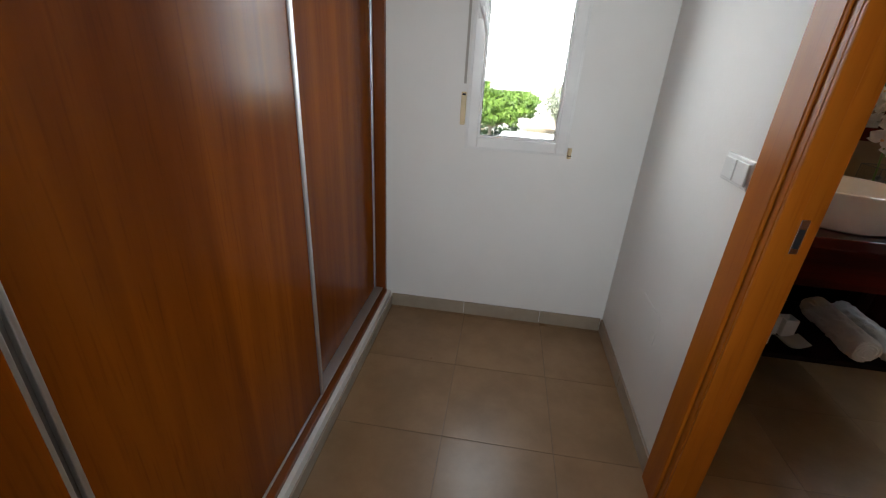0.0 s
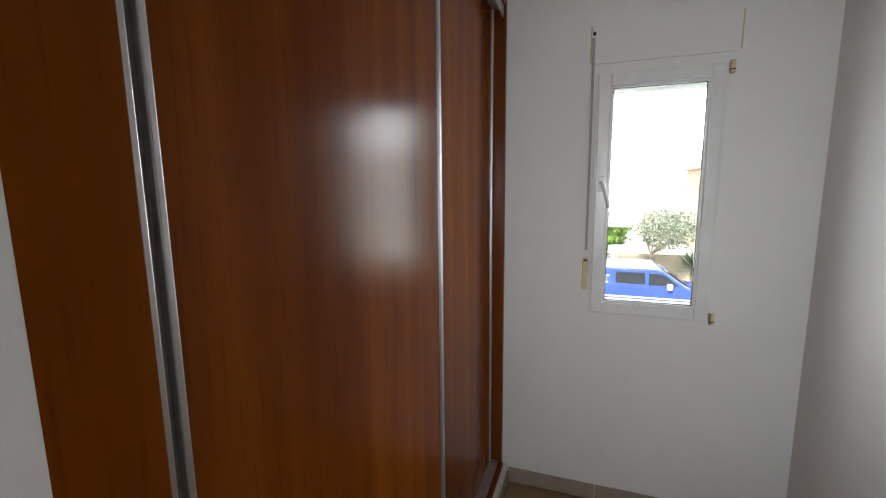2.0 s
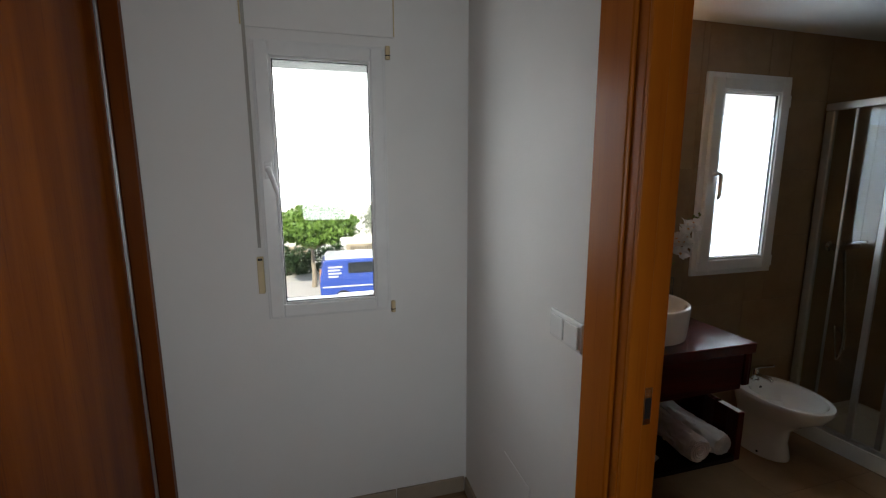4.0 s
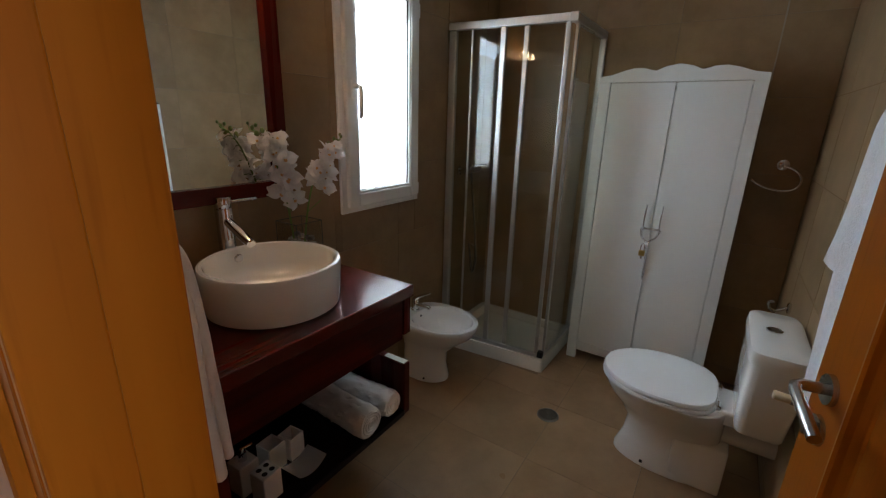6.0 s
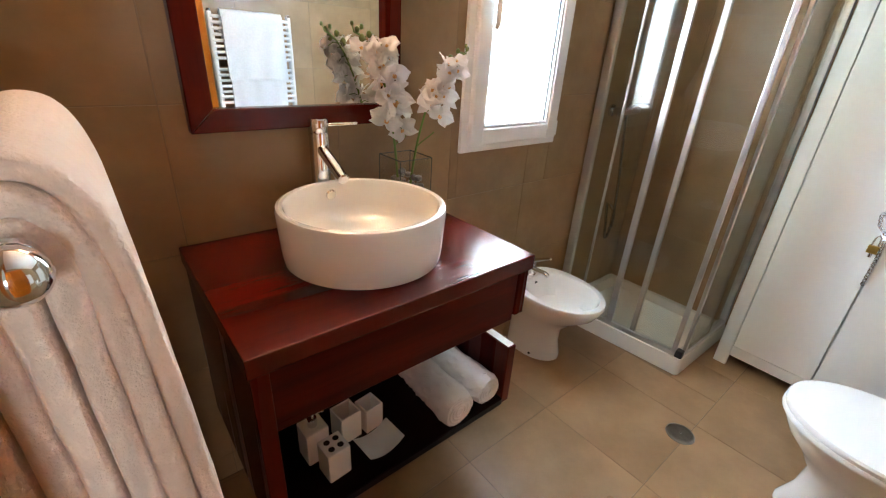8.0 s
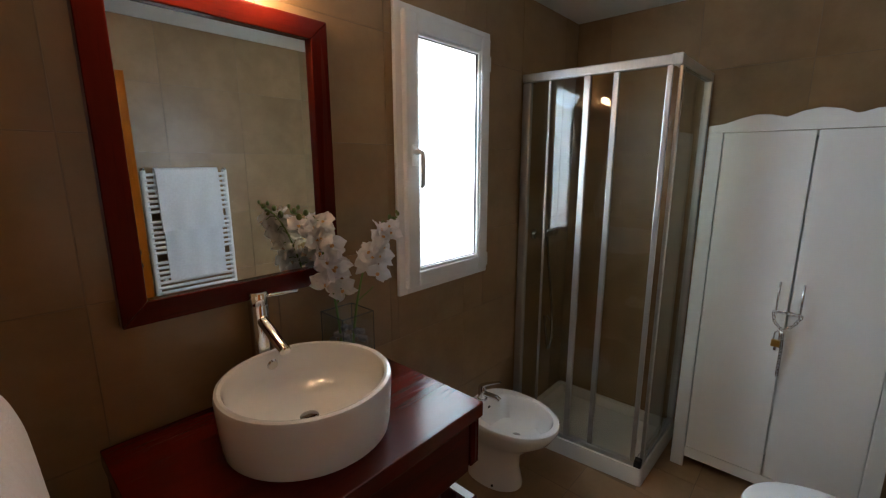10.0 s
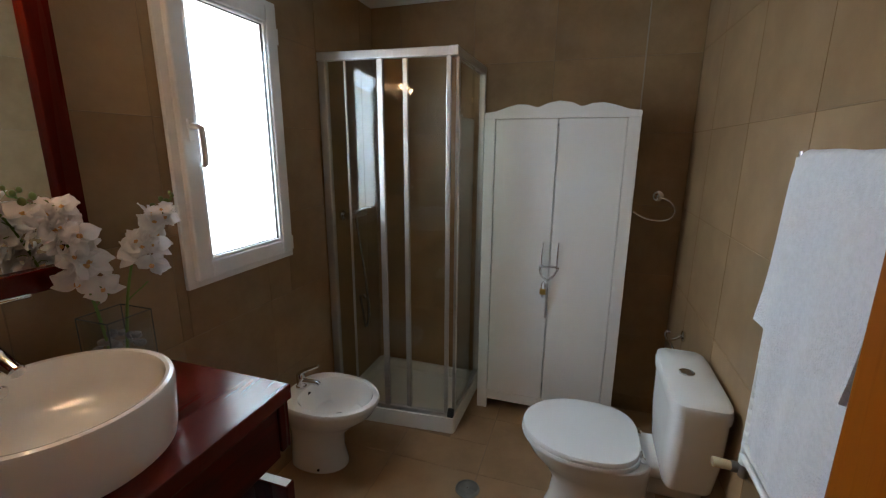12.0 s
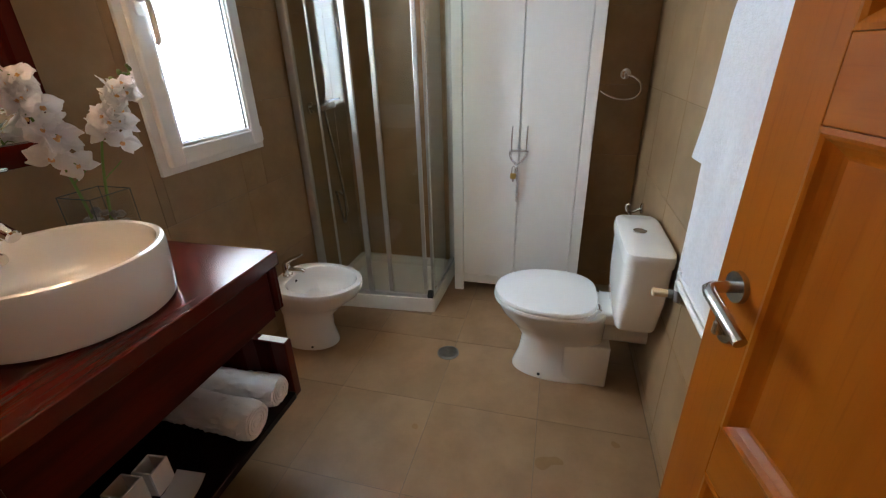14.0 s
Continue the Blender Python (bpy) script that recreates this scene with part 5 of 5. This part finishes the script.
# ---- the street seen through the hall window ----
G = -3.2
link("ground", B(-300, 300, -300, 300, G - 0.4, G), "soil", label="dry ground reaching to the horizon", category="ground", kind="structure")
link("road", B(-60, 60, 12.2, 18.6, G + 0.001, G + 0.02), "asphalt", label="grey asphalt street", category="road", kind="structure")
link("pavement", B(-60, 60, 18.6, 21.2, G + 0.001, G + 0.14, 0.02), "paving", label="pale paved footpath with a kerb", category="pavement", kind="structure")
link("backdrop", B(-160, 160, 90, 90.5, G, 80), "haze", label="bright hazy sky over the far distance", category="sky", kind="structure")
gw = thing("garden_wall", 8, 24.1, G, "cream rendered garden wall with an iron fence", "wall", kind="structure")
part("wall_run", B(2.2, 40, 24.0, 24.25, G, -1.85, 0.02), "render", gw)
part("wall_run", B(-40, 0.2, 24.0, 24.25, G, -1.85, 0.02), "render", gw)
for k in range(14):
    part("fence_bar", tube([(2.3 + 0.11 * k, 21.3, G + 0.14), (2.3 + 0.11 * k, 21.3, -1.55)], 0.022, 6), "iron", gw)


def leaves(bm, rnd, centre, radii, count, size, shell=0.55):
    """Small leaves over an uneven crown."""
    for _ in range(count):
        while True:
            p = Vector((rnd.uniform(-1, 1), rnd.uniform(-1, 1), rnd.uniform(-1, 1)))
            if shell < p.length <= 1:
                break
        w = 0.82 + 0.3 * noise.noise(p * 2.6 + Vector(centre))
        q = Vector(centre) + Vector((p.x * radii[0] * w, p.y * radii[1] * w, p.z * radii[2] * w))
        a = Euler((rnd.uniform(0, 6.3), rnd.uniform(0, 6.3), rnd.uniform(0, 6.3))).to_matrix()
        s = size * rnd.uniform(0.6, 1.3)
        bm.faces.new([bm.verts.new(q + a @ Vector(c)) for c in ((-s, 0, 0), (0, -s * 0.5, s * 0.12), (s, 0, 0), (0, s * 0.5, s * 0.12))])


def tree(name, label, x, y, trunk_top, crown_c, radii, count, size, leaf, seed, r=0.12, shell=0.5):
    rnd = random.Random(seed)
    o = thing(name, x, y, G + 0.1, label, "tree")
    bm = tube(bezier([(x, y, G + 0.1), (x + 0.1, y, G + 0.9), (x - 0.08, y, trunk_top - 0.6), (x + 0.04, y, trunk_top)], 8), [r * (1 - 0.06 * k) for k in range(9)], 10)
    for k in range(7):
        a = k * 0.9 + rnd.random()
        tip = Vector(crown_c) + Vector((math.cos(a) * radii[0] * 0.6, math.sin(a) * radii[1] * 0.6, rnd.uniform(-0.2, 0.5) * radii[2]))
        s = Vector((x + 0.03, y, trunk_top - 0.15))
        tube([s, (s + tip) / 2 + Vector((0, 0, -0.05)), tip], [r * 0.5, r * 0.3, r * 0.1], 7, bm=bm)
    part("trunk", bm, "bark", o, smooth=True)
    bm = bmesh.new()
    leaves(bm, rnd, crown_c, radii, count, size, shell)
    part("crown", bm, leaf, o)


tree("clipped_tree", "round clipped street tree with a bright green crown", 0.6, 20.0, -1.25, (0.75, 20.0, -0.42), (2.15, 1.6, 1.05), 12000, 0.085, "leaf", 1)
tree("olive_tree", "loose grey-green olive tree behind the fence", 3.7, 22.4, -1.5, (4.3, 22.6, -0.45), (1.75, 1.4, 1.25), 3600, 0.075, "leaf_grey", 2, 0.07, 0.15)
hd_ = thing("hedge", -1.2, 23.2, G, "dark green hedge along the garden wall", "hedge")
bm = bmesh.new()
rnd = random.Random(9)
for k in range(9):
    leaves(bm, rnd, (-5.2 + 0.85 * k, 23.3, G + 0.75), (0.75, 0.55, 1.0), 1000, 0.08, 0.5)
part("foliage", bm, "leaf_dark", hd_)
pm = thing("palm_bush", 5.2, 20.6, G + 0.1, "spiky dark palm bush on the footpath edge", "palm")
part("stem", tube([(5.2, 20.9, G + 0.1), (5.2, 20.9, -1.95)], 0.12, 10), "bark", pm, smooth=True)
bm = bmesh.new()
rnd = random.Random(12)
for k in range(130):
    a, e = rnd.uniform(0, 6.28), rnd.uniform(-0.3, 1.25)
    d = Vector((math.cos(a) * math.cos(e), math.sin(a) * math.cos(e), math.sin(e)))
    n_ = d.cross(Vector((0, 0, 1))).normalized() * 0.03
    s, mid, tip = Vector((5.2, 20.9, -1.95)), Vector((5.2, 20.9, -1.95)) + d * 0.5, Vector((5.2, 20.9, -1.98)) + d * 0.95
    bm.faces.new([bm.verts.new(v) for v in (s - n_ * 0.3, s + n_ * 0.3, mid + n_, tip, mid - n_)])
part("fronds", bm, "leaf_dark", pm)

house = thing("house", 14, 34, G, "pale house with a tiled roof across the street", "house")
part("wall", B(8.2, 20, 30, 40, G, 2.6), "render", house)
part("roof", prism([(7.6, 2.6), (20.6, 2.6), (18, 4.2), (10.2, 4.2)], 29.4, 40.6, "y"), "terracotta", house)
for x in (9.6, 12.4, 15.2):
    w = part("window", B(x, x + 1.2, 29.93, 30.02, -0.4, 1.0), "carglass", house)
    part("frame", ring(x - 0.06, x + 1.26, -0.46, 1.06, 0.06, 29.9, 29.995, 0), "pvc", w)
h2 = thing("house", -16, 36, G, "cream two-storey house behind the hedge", "house")
part("wall", B(-26, -9.5, 31, 42, G, 2.2), "render", h2)
part("roof", prism([(-26.6, 2.2), (-8.9, 2.2), (-11.5, 3.8), (-24, 3.8)], 30.4, 42.6, "y"), "terracotta", h2)
for x in (-24.0, -20.5, -17, -13):
    part("window", B(x, x + 1.2, 30.93, 31.02, -0.9, 0.5), "carglass", h2)

# blue van at the kerb
van = thing("van", 3.3, 17.9, G + 0.02, "blue delivery van at the kerb, roof coloured pale as sunlit", "van")
vb = [(0.92, -2.75), (0.90, -2.0), (1.06, -1.44), (1.25, -1.36), (3.30, -1.36), (3.55, -1.45), (4.30, -1.98), (4.95, -2.15), (5.20, -2.35), (5.25, -2.8), (5.20, -2.86), (0.95, -2.86)]
part("body", prism(vb, 17.05, 18.8, "y", 0.05), "blue", van)
# sun on the van's top is put into this panel's white colour
part("roof", prism([(1.10, -1.385), (3.40, -1.385), (3.30, -1.30), (1.22, -1.30)], 17.10, 18.75, "y", 0.03), "carwhite", van, "roof with sunlight put into its white paint")
part("side_window", prism([(1.95, -1.90), (2.92, -1.90), (2.92, -1.50), (1.95, -1.50)], 17.035, 17.049, "y"), "carglass", van)
part("door_window", prism([(3.05, -1.93), (4.02, -1.93), (3.52, -1.53), (3.05, -1.50)], 17.035, 17.049, "y"), "carglass", van)
part("windscreen", prism([(3.62, -1.47), (4.28, -1.95), (4.32, -1.93), (3.66, -1.44)], 17.2, 18.65, "y"), "carglass", van)
part("door_mirror", B(3.62, 3.80, 16.90, 17.04, -2.05, -1.85, 0.03), "carwhite", van)
part("waist_trim", B(1.0, 5.0, 17.03, 17.049, -2.42, -2.37, 0.005), "carwhite", van)
for k, w in enumerate((0.52, 0.42, 0.48, 0.36)):
    part("lettering_bar", B(1.22, 1.22 + w, 17.04, 17.0495, -1.68 - 0.12 * k, -1.62 - 0.12 * k), "carwhite", van)
part("tail_light", B(0.905, 0.99, 17.06, 17.30, -2.2, -1.75, 0.01), "terracotta", van)
for x in (1.75, 4.45):
    for y0, y1 in ((17.02, 17.24), (18.60, 18.82)):
        w = part("wheel", tube([(x, y0, -2.86), (x, y1, -2.86)], 0.32, 24), "tyre", van)
        part("rim", tube([(x, y0 - 0.01, -2.86), (x, y1 + 0.01, -2.86)], 0.19, 16), "alu", w)

# pale car nearer the house
car = thing("car", 0.2, 13.3, G + 0.02, "white parked car seen from above its bonnet", "car")
cp = [(-3.6, -2.85), (-3.65, -2.4), (-3.2, -2.2), (-2.4, -1.75), (-1.0, -1.72), (-0.2, -2.1), (0.75, -2.25), (0.95, -2.45), (0.95, -2.85)]
part("body", prism(cp, 12.5, 14.1, "y", 0.06), "carwhite", car)
part("side_window", prism([(-2.5, -2.15), (-0.55, -2.15), (-1.05, -1.82), (-2.2, -1.82)], 12.485, 12.499, "y"), "carglass", car)
for x in (-2.8, 0.1):
    for y0, y1 in ((12.47, 12.66), (13.94, 14.13)):
        w = part("wheel", tube([(x, y0, -2.87), (x, y1, -2.87)], 0.31, 24), "tyre", car)
        part("rim", tube([(x, y0 - 0.01, -2.87), (x, y1 + 0.01, -2.87)], 0.18, 16), "alu", w)

# white balustrade of the terrace below
bl = thing("balustrade", 1.9, 8.0, G, "white painted metal rail in front of the house", "railing")
for z in (-0.30, -0.48):
    part("rail", B(1.40, 6.0, 7.97, 8.03, z, z + 0.045, 0.008), "pvc", bl)
for x in (1.43, 2.9, 4.4, 5.95):
    part("post", B(x - 0.03, x + 0.03, 7.975, 8.025, G, -0.2555, 0.006), "pvc", bl)

# ---- tiles, last ----
TILE = {}


def tile_mesh(name, su, sv, axis, material):
    key = (name, round(su, 4), round(sv, 4), axis, material)
    if key not in TILE:
        bm = bmesh.new()
        bmesh.ops.create_cube(bm, size=1)
        for v in bm.verts:
            u, w, d = v.co.x * su, v.co.y * sv, v.co.z * 0.0078
            if v.co.z > 0:
                u, w = u - math.copysign(0.0007, u), w - math.copysign(0.0007, w)
            v.co = {"z": (u, w, d), "x": (d, u, w), "-x": (-d, u, w), "y": (u, d, w), "-y": (u, -d, w)}[axis]
        bmesh.ops.recalc_face_normals(bm, faces=bm.faces)
        me = bpy.data.meshes.new(name)
        bm.to_mesh(me)
        bm.free()
        me.materials.append(M[material])
        TILE[key] = me
    return TILE[key]


def minus(r, h):
    a, b, c, d = r
    e, f, g, k = h
    if e >= b or f <= a or g >= d or k <= c:
        return [r]
    out = []
    if e > a:
        out.append((a, e, c, d))
    if f < b:
        out.append((f, b, c, d))
    lo, hi = max(a, e), min(b, f)
    if g > c:
        out.append((lo, hi, c, g))
    if k < d:
        out.append((lo, hi, k, d))
    return out


def tiles(parent, axis, plane, u0, u1, v0, v1, ju, jv, su, sv, material, holes=(), gap=0.002):
    """Tiles over a rectangle; ju, jv: where one joint runs; plane: the tiles' face."""
    us = [u for u in (ju + su * k for k in range(-40, 41)) if u0 < u < u1]
    vs_ = [v for v in (jv + sv * k for k in range(-40, 41)) if v0 < v < v1]
    us, vs_ = [u0] + us + [u1], [v0] + vs_ + [v1]
    for a, b in zip(us, us[1:]):
        for c, d in zip(vs_, vs_[1:]):
            rects = [(a, b, c, d)]
            for h in holes:
                rects = [q for r in rects for q in minus(r, h)]
            for p, q, r, s in rects:
                if q - p < 0.012 or s - r < 0.012:
                    continue
                ob = new("tile", tile_mesh("tile", q - p - gap, s - r - gap, axis, material))
                m, n = (p + q) / 2, (r + s) / 2
                sgn = -0.0039
                ob.location = {"z": (m, n, plane + sgn), "x": (plane + sgn, m, n), "-x": (plane - sgn, m, n), "y": (m, plane + sgn, n), "-y": (m, plane - sgn, n)}[axis]
                ob.parent = parent


tiles(floor_h, "z", 0.0, 0.641, 1.949, -2.0, 2.954, 1.10, 2.02, 0.45, 0.45, "floor")
tiles(floor_b, "z", 0.0, 1.952, 4.65, 1.151, 2.954, 2.94, 2.04, 0.45, 0.45, "floor", holes=[(4.06, 4.65, 2.25, 2.954)])
tiles(wall_nb, "-y", 2.955, 1.987, 4.65, 0.0, CEIL_B, 2.70, 0.48, 0.45, 0.38, "wtile", holes=[(3.19, 3.745, 1.045, 2.105)])
tiles(wall_e, "-x", 4.65, 1.151, 2.954, 0.0, CEIL_B, 1.41, 0.48, 0.45, 0.38, "wtile")
tiles(wall_s, "y", 1.15, 1.987, 4.65, 0.0, CEIL_B, 2.95, 0.45, 0.45, 0.39, "wtile")
tiles(wall_part, "x", 1.986, 1.151, 2.954, 0.0, CEIL_B, 2.38, 0.48, 0.45, 0.38, "wtile", holes=[(1.12, 1.870, -0.1, 2.068)])
